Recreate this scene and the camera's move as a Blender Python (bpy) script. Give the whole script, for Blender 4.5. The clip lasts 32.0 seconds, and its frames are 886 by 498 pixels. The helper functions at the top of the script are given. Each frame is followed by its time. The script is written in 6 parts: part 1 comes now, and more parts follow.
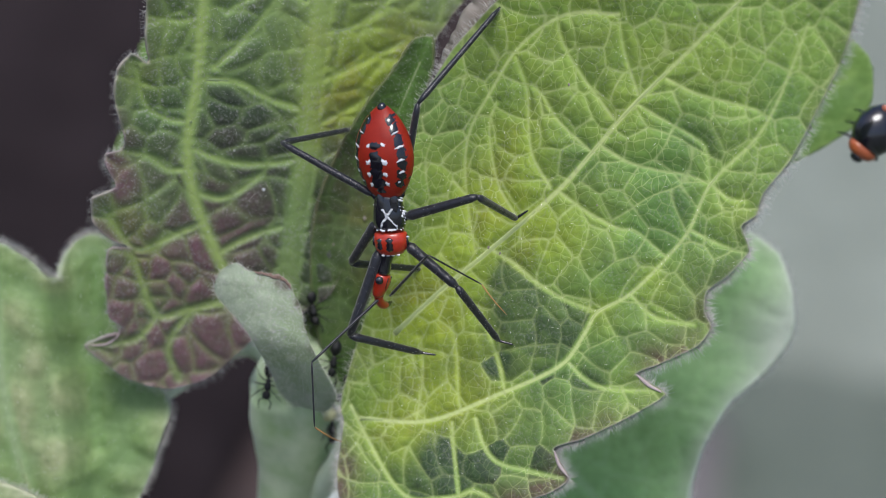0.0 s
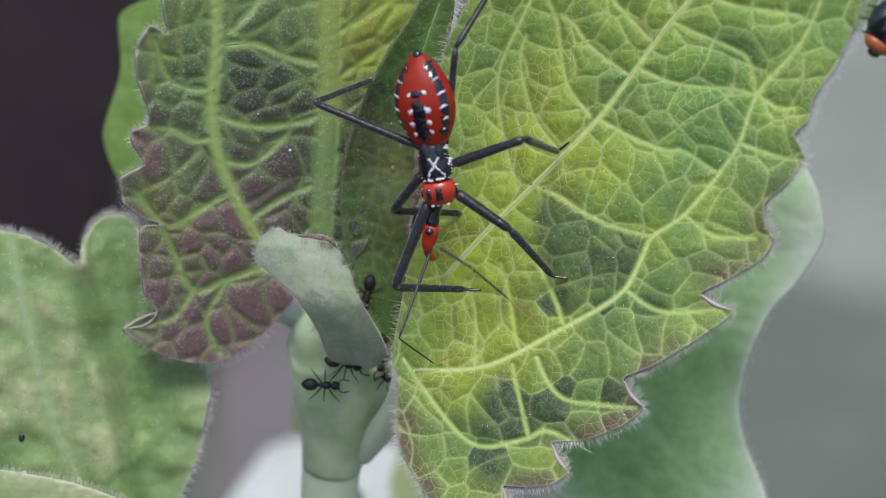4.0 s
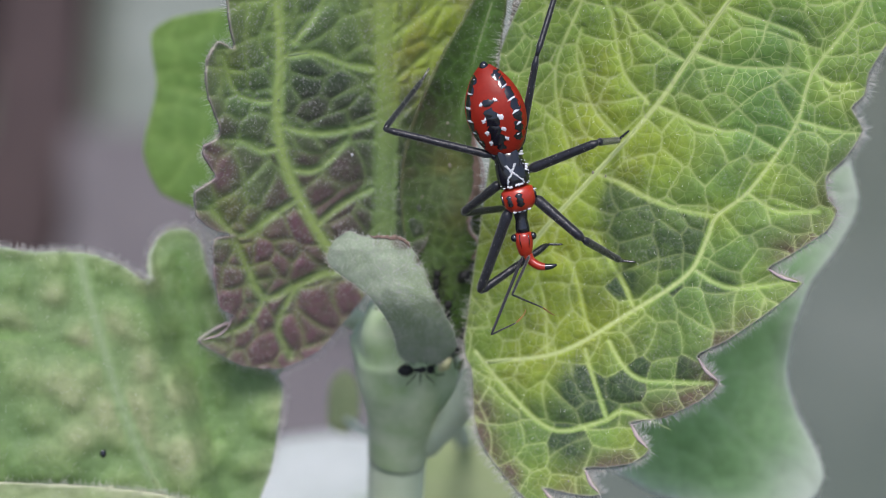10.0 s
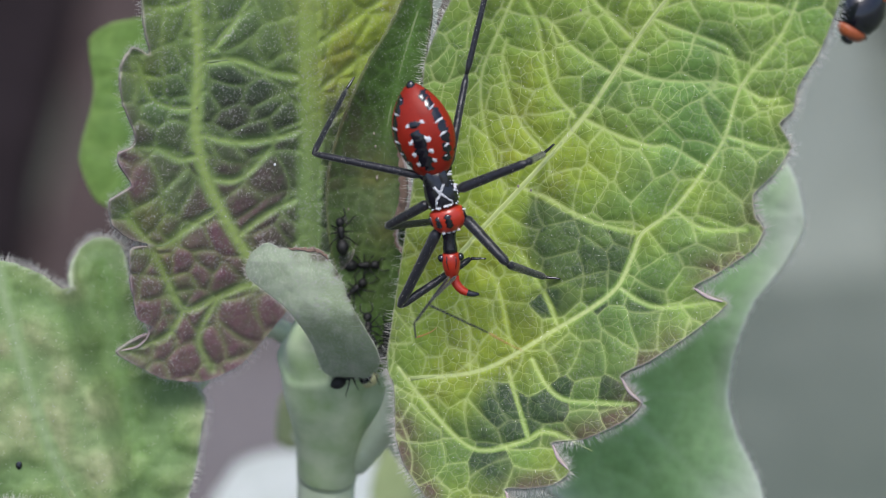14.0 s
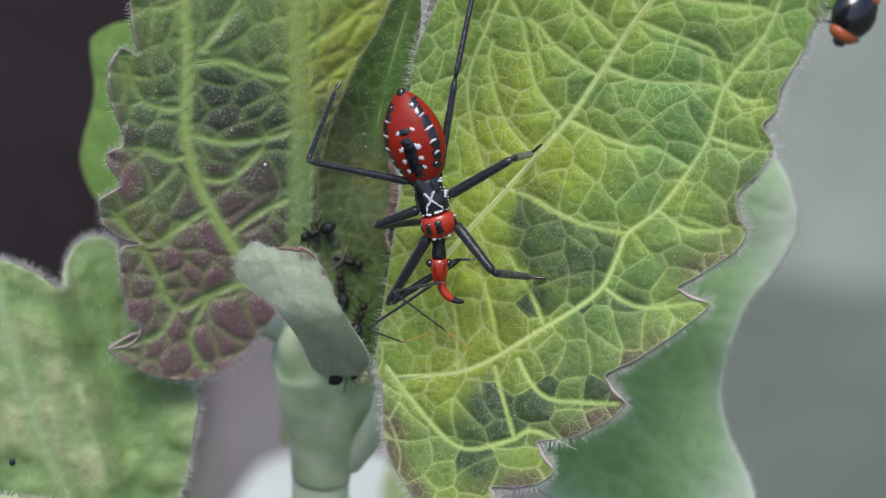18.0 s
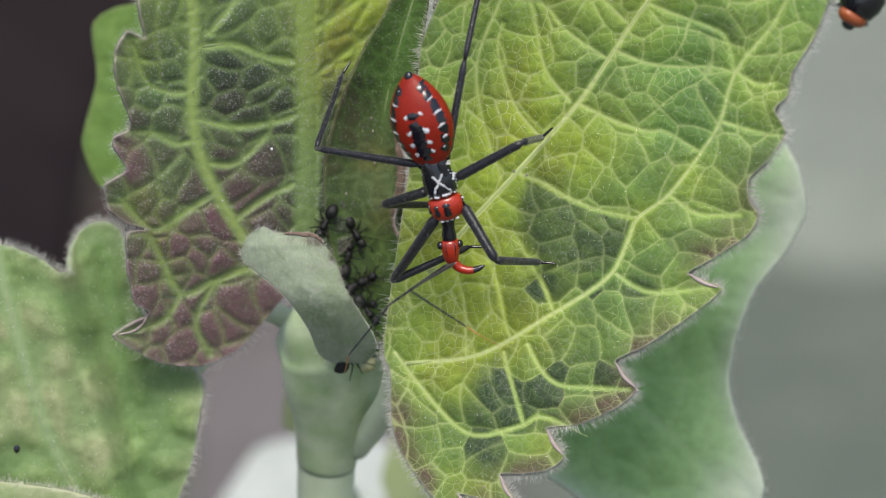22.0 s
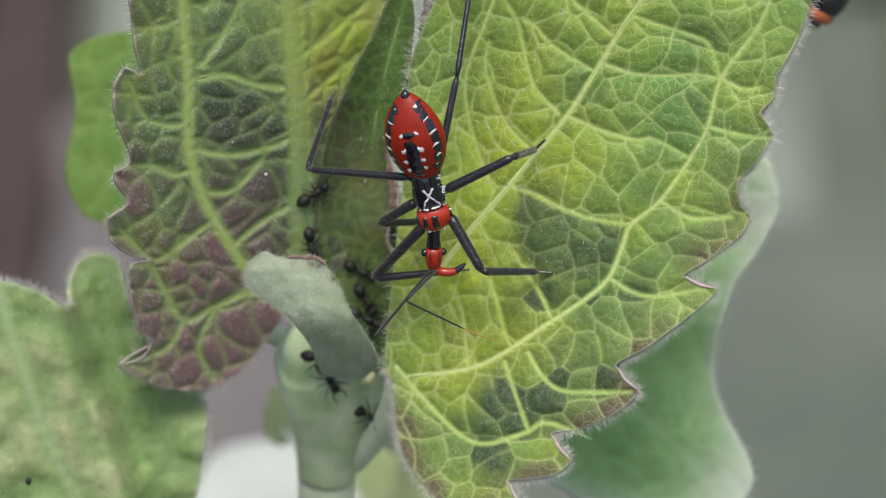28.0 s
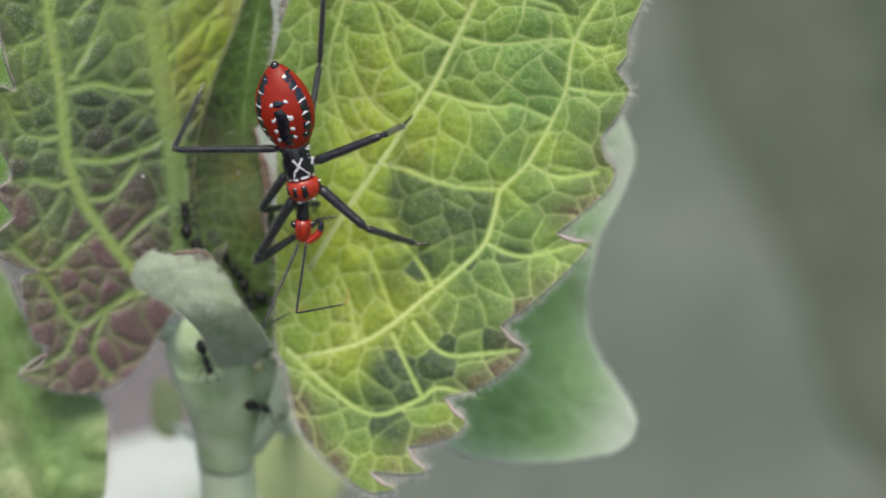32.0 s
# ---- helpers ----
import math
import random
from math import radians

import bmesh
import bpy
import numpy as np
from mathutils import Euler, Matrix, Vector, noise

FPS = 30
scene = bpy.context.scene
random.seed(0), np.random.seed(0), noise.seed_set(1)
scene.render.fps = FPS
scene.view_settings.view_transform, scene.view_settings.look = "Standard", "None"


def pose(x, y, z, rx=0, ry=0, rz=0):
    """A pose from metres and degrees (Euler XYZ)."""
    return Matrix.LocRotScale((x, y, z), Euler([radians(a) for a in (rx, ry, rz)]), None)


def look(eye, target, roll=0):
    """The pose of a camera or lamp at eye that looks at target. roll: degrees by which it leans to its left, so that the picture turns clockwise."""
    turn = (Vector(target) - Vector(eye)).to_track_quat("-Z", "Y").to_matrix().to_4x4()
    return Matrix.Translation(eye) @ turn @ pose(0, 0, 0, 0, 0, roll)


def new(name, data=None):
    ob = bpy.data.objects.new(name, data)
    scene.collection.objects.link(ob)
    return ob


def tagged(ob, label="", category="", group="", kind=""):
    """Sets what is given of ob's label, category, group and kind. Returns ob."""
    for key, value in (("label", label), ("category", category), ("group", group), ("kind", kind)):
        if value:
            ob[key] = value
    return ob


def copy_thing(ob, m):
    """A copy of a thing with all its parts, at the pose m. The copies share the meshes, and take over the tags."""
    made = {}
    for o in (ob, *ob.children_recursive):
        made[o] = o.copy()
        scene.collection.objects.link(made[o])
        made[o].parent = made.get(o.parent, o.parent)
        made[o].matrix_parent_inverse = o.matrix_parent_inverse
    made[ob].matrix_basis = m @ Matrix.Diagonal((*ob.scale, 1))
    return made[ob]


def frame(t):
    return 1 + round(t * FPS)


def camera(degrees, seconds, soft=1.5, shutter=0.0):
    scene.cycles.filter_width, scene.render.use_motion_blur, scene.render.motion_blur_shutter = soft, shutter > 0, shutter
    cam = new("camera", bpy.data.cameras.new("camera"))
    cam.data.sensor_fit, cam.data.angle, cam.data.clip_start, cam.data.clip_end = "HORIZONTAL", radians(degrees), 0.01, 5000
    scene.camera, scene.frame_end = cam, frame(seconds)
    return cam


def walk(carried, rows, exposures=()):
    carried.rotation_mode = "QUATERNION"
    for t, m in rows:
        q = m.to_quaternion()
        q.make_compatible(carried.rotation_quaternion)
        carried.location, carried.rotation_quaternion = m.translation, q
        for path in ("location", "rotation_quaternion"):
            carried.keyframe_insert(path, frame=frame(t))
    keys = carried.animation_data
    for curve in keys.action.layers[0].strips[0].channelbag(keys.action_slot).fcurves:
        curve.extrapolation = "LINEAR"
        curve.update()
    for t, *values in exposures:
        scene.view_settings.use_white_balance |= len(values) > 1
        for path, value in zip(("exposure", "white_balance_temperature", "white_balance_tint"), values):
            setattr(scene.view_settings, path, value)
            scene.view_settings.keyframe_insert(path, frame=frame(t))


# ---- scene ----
cam = camera(14.0, 32.0, soft=0.85)
cam.data.dof.use_dof = True
cam.data.dof.focus_distance = 0.2540
cam.data.dof.aperture_fstop = 29.0
walk(cam, [
    (0, pose(0.03541, -0.21928, 0.57897, 60.775, -4.284, 11.048)),
    (0.5, pose(0.03174, -0.22069, 0.57910, 60.859, -4.171, 9.913)),
    (1, pose(0.02740, -0.22165, 0.57880, 61.016, -3.730, 9.219)),
    (1.5, pose(0.02389, -0.22059, 0.57779, 61.178, -3.425, 8.263)),
    (2, pose(0.02047, -0.21940, 0.57616, 61.004, -2.998, 7.275)),
    (2.5, pose(0.01785, -0.21633, 0.57456, 60.722, -2.575, 6.481)),
    (3, pose(0.01196, -0.21453, 0.57475, 60.593, -2.614, 5.291)),
    (3.5, pose(0.01062, -0.21716, 0.57433, 60.240, -2.287, 4.327)),
    (4, pose(0.01072, -0.21814, 0.57629, 60.050, -1.098, 3.756)),
    (4.5, pose(0.00455, -0.21730, 0.57557, 60.217, -0.686, 2.782)),
    (6.5, pose(-0.01954, -0.21243, 0.57636, 59.903, 0.687, -4.827)),
    (7, pose(-0.02187, -0.21085, 0.57510, 60.170, 0.218, -5.728)),
    (7.5, pose(-0.02147, -0.20845, 0.57471, 60.002, -0.106, -6.088)),
    (8, pose(-0.02052, -0.21023, 0.57336, 59.262, -0.180, -5.730)),
    (8.5, pose(-0.01762, -0.21630, 0.57506, 59.387, -0.223, -5.395)),
    (9, pose(-0.01560, -0.22243, 0.57788, 59.632, 0.139, -4.512)),
    (9.5, pose(-0.01177, -0.22318, 0.57969, 59.746, 0.122, -3.045)),
    (10, pose(-0.01099, -0.22385, 0.57967, 59.905, 0.255, -1.361)),
    (10.5, pose(-0.00696, -0.22460, 0.57902, 60.150, 0.235, -0.728)),
    (11, pose(-0.00389, -0.22382, 0.57979, 60.123, 0.125, -0.199)),
    (11.5, pose(-0.00330, -0.22516, 0.58002, 60.025, 0.043, -0.042)),
    (12, pose(0.00184, -0.22700, 0.57937, 60.028, 0.272, 0.218)),
    (12.5, pose(0.00411, -0.22719, 0.57881, 60.379, 0.412, 0.639)),
    (13, pose(0.00353, -0.22286, 0.57891, 60.625, 0.498, 0.704)),
    (13.5, pose(0.00216, -0.21878, 0.57683, 60.333, 0.366, 0.592)),
    (15.5, pose(0.01202, -0.21949, 0.57657, 60.012, 1.157, 2.171)),
    (16, pose(0.01161, -0.21897, 0.57694, 60.195, 1.117, 2.049)),
    (16.5, pose(0.01231, -0.21817, 0.57647, 60.244, 1.221, 2.064)),
    (17, pose(0.01209, -0.21844, 0.57611, 60.370, 1.207, 2.331)),
    (17.5, pose(0.01131, -0.21919, 0.57689, 60.423, 1.132, 2.312)),
    (18, pose(0.01164, -0.22050, 0.57675, 60.323, 1.094, 2.297)),
    (18.5, pose(0.01197, -0.22224, 0.57637, 60.448, 1.095, 2.343)),
    (19, pose(0.01182, -0.22345, 0.57733, 60.356, 1.069, 2.392)),
    (19.5, pose(0.01189, -0.22436, 0.57748, 60.289, 1.223, 2.589)),
    (20, pose(0.01296, -0.22396, 0.57609, 60.553, 1.241, 2.783)),
    (20.5, pose(0.01134, -0.22034, 0.57575, 60.310, 1.132, 2.537)),
    (21, pose(0.01030, -0.21742, 0.57568, 60.165, 1.138, 2.500)),
    (21.5, pose(0.00877, -0.21802, 0.57561, 60.041, 1.112, 2.496)),
    (22, pose(0.00888, -0.21892, 0.57607, 60.033, 0.906, 1.865)),
    (22.5, pose(0.00958, -0.22057, 0.57781, 60.166, 0.989, 2.058)),
    (23, pose(0.01062, -0.22173, 0.57859, 60.056, 1.153, 2.409)),
    (23.5, pose(0.01063, -0.22265, 0.57873, 60.121, 1.187, 2.318)),
    (24, pose(0.01124, -0.22191, 0.57819, 60.384, 1.319, 2.543)),
    (24.5, pose(0.01099, -0.22114, 0.57770, 60.551, 1.354, 2.638)),
    (25, pose(0.00959, -0.22044, 0.57755, 60.452, 1.198, 2.401)),
    (25.5, pose(0.00905, -0.22032, 0.57804, 60.298, 1.243, 2.074)),
    (27.5, pose(-0.00358, -0.22127, 0.58312, 59.488, 1.507, -1.566)),
    (28, pose(-0.00361, -0.22192, 0.58274, 59.290, 2.054, -2.117)),
    (28.5, pose(-0.00473, -0.22221, 0.58467, 58.811, 2.471, -2.897)),
    (29, pose(-0.00638, -0.22199, 0.58556, 58.862, 2.803, -3.376)),
    (29.5, pose(-0.00808, -0.22203, 0.58463, 59.100, 3.247, -3.963)),
    (30, pose(-0.00988, -0.22061, 0.58548, 58.934, 4.109, -4.774)),
    (30.5, pose(-0.01429, -0.21754, 0.58453, 59.166, 4.410, -5.436)),
    (31, pose(-0.01942, -0.21249, 0.58587, 58.635, 4.231, -7.636)),
    (31.5, pose(-0.01896, -0.21928, 0.58635, 58.114, 4.149, -9.105)),
    (32, pose(-0.01071, -0.22902, 0.58752, 58.580, 5.220, -7.990)),
], exposures=[(0, -0.05, 6100, 10), (4, -0.02, 6150, 11), (10, -0.02, 6100, 13), (13, 0.0, 6100, 11), (18, -0.04, 6150, 9), (22, 0.04, 6600, 7), (32, 0.06, 6700, 6)])

MM = 0.001
DOWN = 30.0                                    # the camera looks this far below the level
FRONT = pose(0, 0, 0.45, 90 - DOWN)            # subject space: x right, y up the leaf, z towards the camera


def fr(x, y, z):
    """A pose in subject space, from millimetres."""
    return FRONT @ Matrix.Translation((x * MM, y * MM, z * MM))


# ---------------------------------------------------------------- world and light
def sky_and_sun():
    world = bpy.data.worlds.new("sky")
    scene.world = world
    world.use_nodes = True
    nt = world.node_tree
    sky = nt.nodes.new("ShaderNodeTexSky")
    sky.sky_type, sky.sun_disc = "NISHITA", False
    sky.sun_elevation, sky.sun_rotation = radians(70), radians(187)
    sky.air_density, sky.dust_density, sky.ozone_density = 1.0, 3.5, 1.0
    nt.links.new(sky.outputs[0], nt.nodes["Background"].inputs[0])
    nt.nodes["Background"].inputs[1].default_value = SKY
    data = bpy.data.lights.new("sun", "SUN")
    data.energy, data.angle, data.color = SUN, radians(26), (1.0, 0.965, 0.91)
    sun = new("sun", data)
    sun.matrix_world = look((0.05, -0.42, 1.6), (0, 0, 0.4))


SKY, SUN = 0.15, 2.5
sky_and_sun()


# ---------------------------------------------------------------- materials
def nodes_of(name):
    mat = bpy.data.materials.new(name)
    mat.use_nodes = True
    nt = mat.node_tree
    return mat, nt, nt.nodes["Principled BSDF"]


def node(nt, kind, **values):
    n = nt.nodes.new(kind)
    for key, value in values.items():
        if key.startswith("in_"):
            n.inputs[int(key[3:])].default_value = value
        else:
            setattr(n, key, value)
    return n


def mixed(nt, fac, a, b, blend="MIX"):
    """A colour mix; fac, a and b are sockets or values."""
    m = nt.nodes.new("ShaderNodeMix")
    m.data_type, m.blend_type = "RGBA", blend
    for slot, v in ((0, fac), (6, a), (7, b)):
        if isinstance(v, bpy.types.NodeSocket):
            nt.links.new(v, m.inputs[slot])
        else:
            m.inputs[slot].default_value = (*v, 1.0) if isinstance(v, tuple) else v
    return m.outputs[2]


def ranged(nt, value, a, b, lo=0.0, hi=1.0):
    m = node(nt, "ShaderNodeMapRange", in_1=a, in_2=b, in_3=lo, in_4=hi)
    nt.links.new(value, m.inputs[0])
    return m.outputs[0]


def textured(nt, kind, scale, coords="Object", detail=3.0, **values):
    tc = nt.nodes.new("ShaderNodeTexCoord")
    n = node(nt, kind, **values)
    nt.links.new(tc.outputs[coords], n.inputs["Vector"])
    n.inputs["Scale"].default_value = scale
    if "Detail" in n.inputs:
        n.inputs["Detail"].default_value = detail
    return n


def bumped(nt, bsdf, height, strength, distance):
    b = node(nt, "ShaderNodeBump")
    b.inputs["Strength"].default_value, b.inputs["Distance"].default_value = strength, distance
    nt.links.new(height, b.inputs["Height"])
    nt.links.new(b.outputs[0], bsdf.inputs["Normal"])


def attribute(nt, name):
    return node(nt, "ShaderNodeAttribute", attribute_name=name).outputs["Fac"]


def leaf_material(name, light, mid, dark, vein, flush, edge, see_through=0.22, rough=0.5, net=0.5, mesh=950.0, ripe=None, bloom=0.08, stipple=0.0):
    """Leaf tissue: colours by cell and vein, a flush of purple, and a paler or browner rim."""
    mat, nt, bsdf = nodes_of(name)
    blotch = textured(nt, "ShaderNodeTexNoise", 170.0)
    fine = textured(nt, "ShaderNodeTexNoise", 1500.0, detail=6.0)
    grain = textured(nt, "ShaderNodeTexVoronoi", 3800.0)
    base = mixed(nt, ranged(nt, blotch.outputs["Fac"], 0.38, 0.62), mid, light)
    if ripe:
        base = mixed(nt, attribute(nt, "ripe"), base, ripe)
        tan = textured(nt, "ShaderNodeTexNoise", 300.0, detail=5.0)
        spots = node(nt, "ShaderNodeMath", operation="MULTIPLY")
        nt.links.new(ranged(nt, tan.outputs["Fac"], 0.48, 0.66, 0.0, 0.55), spots.inputs[0])
        nt.links.new(attribute(nt, "ripe"), spots.inputs[1])
        base = mixed(nt, spots.outputs[0], base, (0.24, 0.19, 0.03))
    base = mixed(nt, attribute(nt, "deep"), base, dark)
    base = mixed(nt, attribute(nt, "flush"), base, flush)
    base = mixed(nt, ranged(nt, fine.outputs["Fac"], 0.35, 0.7, 0.0, 0.35), base, tuple(0.55 * c for c in mid))
    base = mixed(nt, ranged(nt, grain.outputs["Distance"], 0.0, 0.6, 0.22, 0.0), base, vein)
    # the finest veins: a net of thin pale lines, bent by noise
    tc = nt.nodes.new("ShaderNodeTexCoord")
    bend = textured(nt, "ShaderNodeTexNoise", 700.0, detail=2.0)
    shift = node(nt, "ShaderNodeVectorMath", operation="MULTIPLY_ADD")
    shift.inputs[1].default_value = (0.0007, 0.0007, 0.0)
    nt.links.new(bend.outputs["Color"], shift.inputs[0])
    nt.links.new(tc.outputs["Object"], shift.inputs[2])
    lines = node(nt, "ShaderNodeTexVoronoi", feature="DISTANCE_TO_EDGE", voronoi_dimensions="2D")
    lines.inputs["Scale"].default_value = mesh
    nt.links.new(shift.outputs[0], lines.inputs["Vector"])
    fading = textured(nt, "ShaderNodeTexNoise", 330.0, detail=2.0)
    strength = node(nt, "ShaderNodeMath", operation="MULTIPLY")
    nt.links.new(ranged(nt, lines.outputs["Distance"], 0.012, 0.07, net, 0.0), strength.inputs[0])
    clear = node(nt, "ShaderNodeMath", operation="MULTIPLY")
    nt.links.new(ranged(nt, fading.outputs["Fac"], 0.36, 0.62, 0.3, 1.0), clear.inputs[0])
    nt.links.new(ranged(nt, attribute(nt, "deep"), 0.1, 0.7, 1.0, 0.25), clear.inputs[1])
    nt.links.new(clear.outputs[0], strength.inputs[1])
    base = mixed(nt, strength.outputs[0], base, vein)
    base = mixed(nt, attribute(nt, "vein"), base, vein)
    base = mixed(nt, attribute(nt, "rim"), base, edge)
    if stipple:                                              # whitish down seen as fine dots
        down = textured(nt, "ShaderNodeTexNoise", 5200.0, detail=2.0)
        patchy = textured(nt, "ShaderNodeTexNoise", 420.0, detail=2.0)
        dots = node(nt, "ShaderNodeMath", operation="MULTIPLY")
        nt.links.new(ranged(nt, down.outputs["Fac"], 0.52, 0.68, 0.0, stipple), dots.inputs[0])
        nt.links.new(ranged(nt, patchy.outputs["Fac"], 0.35, 0.65, 0.25, 1.0), dots.inputs[1])
        # the down is whiter on pillow crests, a highlight painted into the colour
        crests = node(nt, "ShaderNodeMath", operation="MULTIPLY")
        nt.links.new(dots.outputs[0], crests.inputs[0])
        nt.links.new(ranged(nt, attribute(nt, "crest"), 0.0, 1.0, 0.45, 1.9), crests.inputs[1])
        base = mixed(nt, crests.outputs[0], base, (0.42, 0.395, 0.41))
    nt.links.new(base, bsdf.inputs["Base Color"])
    bsdf.inputs["Roughness"].default_value = rough
    bsdf.inputs["Specular IOR Level"].default_value = 0.22
    bsdf.inputs["Sheen Weight"].default_value = bloom
    relief = node(nt, "ShaderNodeMath", operation="ADD")
    nt.links.new(ranged(nt, lines.outputs["Distance"], 0.0, 0.3, 0.0, 0.35), relief.inputs[0])
    nt.links.new(fine.outputs["Fac"], relief.inputs[1])
    bumped(nt, bsdf, relief.outputs[0], 0.4, 0.00012)
    thin = nt.nodes.new("ShaderNodeBsdfTranslucent")
    nt.links.new(base, thin.inputs[0])
    mix = node(nt, "ShaderNodeMixShader", in_0=see_through)
    nt.links.new(bsdf.outputs[0], mix.inputs[1])
    nt.links.new(thin.outputs[0], mix.inputs[2])
    nt.links.new(mix.outputs[0], nt.nodes["Material Output"].inputs[0])
    return mat


def plain_material(name, a, b, scale=900.0, rough=0.5, bump=0.2, depth=0.0001, coat=0.0, sheen=0.0, spec=0.5):
    """Two tones in fine noise, with relief."""
    mat, nt, bsdf = nodes_of(name)
    n = textured(nt, "ShaderNodeTexNoise", scale, detail=5.0)
    big = textured(nt, "ShaderNodeTexNoise", scale * 0.13, detail=2.0)
    c = mixed(nt, ranged(nt, n.outputs["Fac"], 0.3, 0.7), a, b)
    c = mixed(nt, ranged(nt, big.outputs["Fac"], 0.35, 0.7, 0.0, 0.45), c, tuple(0.6 * v for v in a))
    nt.links.new(c, bsdf.inputs["Base Color"])
    bsdf.inputs["Roughness"].default_value = rough
    bsdf.inputs["Coat Weight"].default_value = coat
    bsdf.inputs["Sheen Weight"].default_value = sheen
    bsdf.inputs["Specular IOR Level"].default_value = spec
    bumped(nt, bsdf, n.outputs["Fac"], bump, depth)
    return mat


M_RIGHT = leaf_material("yellow_green_leaf", (0.36, 0.54, 0.11), (0.21, 0.39, 0.09), (0.052, 0.082, 0.042), (0.68, 0.75, 0.33), (0.135, 0.078, 0.070), (0.55, 0.50, 0.47), net=0.45, mesh=1350.0, ripe=(0.46, 0.55, 0.04), stipple=0.2, bloom=0.03)
M_LEFT = leaf_material("purple_green_leaf", (0.22, 0.33, 0.12), (0.16, 0.26, 0.095), (0.050, 0.066, 0.042), (0.40, 0.52, 0.15), (0.20, 0.095, 0.125), (0.52, 0.42, 0.43), 0.14, net=0.16, mesh=900.0, ripe=(0.275, 0.35, 0.030), bloom=0.12, stipple=0.42)
M_YOUNG = leaf_material("dark_young_leaf", (0.15, 0.29, 0.055), (0.10, 0.20, 0.040), (0.036, 0.062, 0.020), (0.20, 0.32, 0.09), (0.125, 0.11, 0.065), (0.36, 0.24, 0.19), 0.2, net=0.12, ripe=(0.235, 0.295, 0.135), stipple=0.2)
M_FELT = leaf_material("felted_grey_green_leaf", (0.50, 0.58, 0.42), (0.42, 0.50, 0.34), (0.26, 0.35, 0.17), (0.46, 0.50, 0.42), (0.085, 0.058, 0.045), (0.4, 0.4, 0.33), 0.12, 0.85, net=0.08, bloom=0.3, stipple=0.5)
M_CUP = leaf_material("pale_cup_leaf", (0.19, 0.29, 0.085), (0.15, 0.24, 0.065), (0.12, 0.18, 0.06), (0.32, 0.40, 0.16), (0.2, 0.2, 0.1), (0.26, 0.20, 0.15), 0.15, net=0.1)
M_BACK = leaf_material("soft_green_leaf", (0.22, 0.38, 0.105), (0.145, 0.285, 0.072), (0.09, 0.175, 0.062), (0.34, 0.43, 0.24), (0.43, 0.46, 0.25), (0.55, 0.60, 0.47), 0.25, net=0.15, stipple=0.08)
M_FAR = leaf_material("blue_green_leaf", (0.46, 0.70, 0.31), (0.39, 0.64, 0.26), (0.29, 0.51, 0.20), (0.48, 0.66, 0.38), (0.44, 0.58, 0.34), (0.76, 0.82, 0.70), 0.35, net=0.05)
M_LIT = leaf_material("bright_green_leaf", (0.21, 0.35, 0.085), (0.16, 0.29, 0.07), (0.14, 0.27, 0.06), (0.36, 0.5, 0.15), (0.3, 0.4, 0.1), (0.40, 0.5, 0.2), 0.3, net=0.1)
M_GOLD = leaf_material("pale_yellow_leaf", (0.44, 0.50, 0.26), (0.37, 0.45, 0.21), (0.3, 0.37, 0.16), (0.5, 0.55, 0.3), (0.5, 0.5, 0.2), (0.6, 0.66, 0.3), 0.35, net=0.05)
M_PALE_GREEN = leaf_material("pale_green_leaf", (0.36, 0.46, 0.20), (0.27, 0.38, 0.14), (0.18, 0.27, 0.10), (0.45, 0.52, 0.30), (0.47, 0.50, 0.30), (0.62, 0.62, 0.44), 0.25, net=0.1, stipple=0.1)
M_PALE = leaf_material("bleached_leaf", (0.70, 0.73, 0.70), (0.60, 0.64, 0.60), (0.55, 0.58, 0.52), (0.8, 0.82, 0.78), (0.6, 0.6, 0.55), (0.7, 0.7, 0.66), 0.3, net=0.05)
M_VEIN = plain_material("pale_vein", (0.56, 0.64, 0.28), (0.46, 0.55, 0.19), 700, 0.5, sheen=0.2)
M_VEIN_L = plain_material("green_vein", (0.29, 0.37, 0.17), (0.21, 0.28, 0.11), 500, 0.7, sheen=0.3)
M_CREAM = plain_material("cream_scar_tissue", (0.62, 0.60, 0.36), (0.5, 0.5, 0.25), 900, 0.8)
M_NODE = plain_material("mottled_node", (0.56, 0.65, 0.43), (0.28, 0.42, 0.17), 420, 0.8, 0.3, 0.0002, sheen=0.3)
M_RIM = plain_material("pinkish_dried_rim", (0.27, 0.18, 0.14), (0.13, 0.075, 0.055), 900, 0.85, 0.7, 0.0002, sheen=0.4)
M_MAUVE = plain_material("mauve_rolled_rim", (0.50, 0.42, 0.41), (0.40, 0.30, 0.30), 900, 0.95, 0.6, 0.0002, sheen=0.3, spec=0.1)
M_STEM = plain_material("felted_stem", (0.58, 0.68, 0.45), (0.66, 0.76, 0.55), 800, 0.8, 0.4, 0.0002, sheen=0.3)
M_HAIR = plain_material("silver_hair", (0.78, 0.76, 0.72), (0.9, 0.88, 0.84), 900, 0.5, 0.0)
for links in (M_HAIR.node_tree,):
    through_hair = node(links, "ShaderNodeBsdfTranslucent", in_0=(0.9, 0.88, 0.85, 1.0))
    hair_mix = node(links, "ShaderNodeMixShader", in_0=0.6)
    links.links.new(links.nodes["Principled BSDF"].outputs[0], hair_mix.inputs[1])
    links.links.new(through_hair.outputs[0], hair_mix.inputs[2])
    links.links.new(hair_mix.outputs[0], links.nodes["Material Output"].inputs[0])
M_RED = plain_material("orange_red_cuticle", (0.46, 0.032, 0.010), (0.36, 0.020, 0.008), 1300, 0.3, 0.12, 0.00006, coat=0.4)
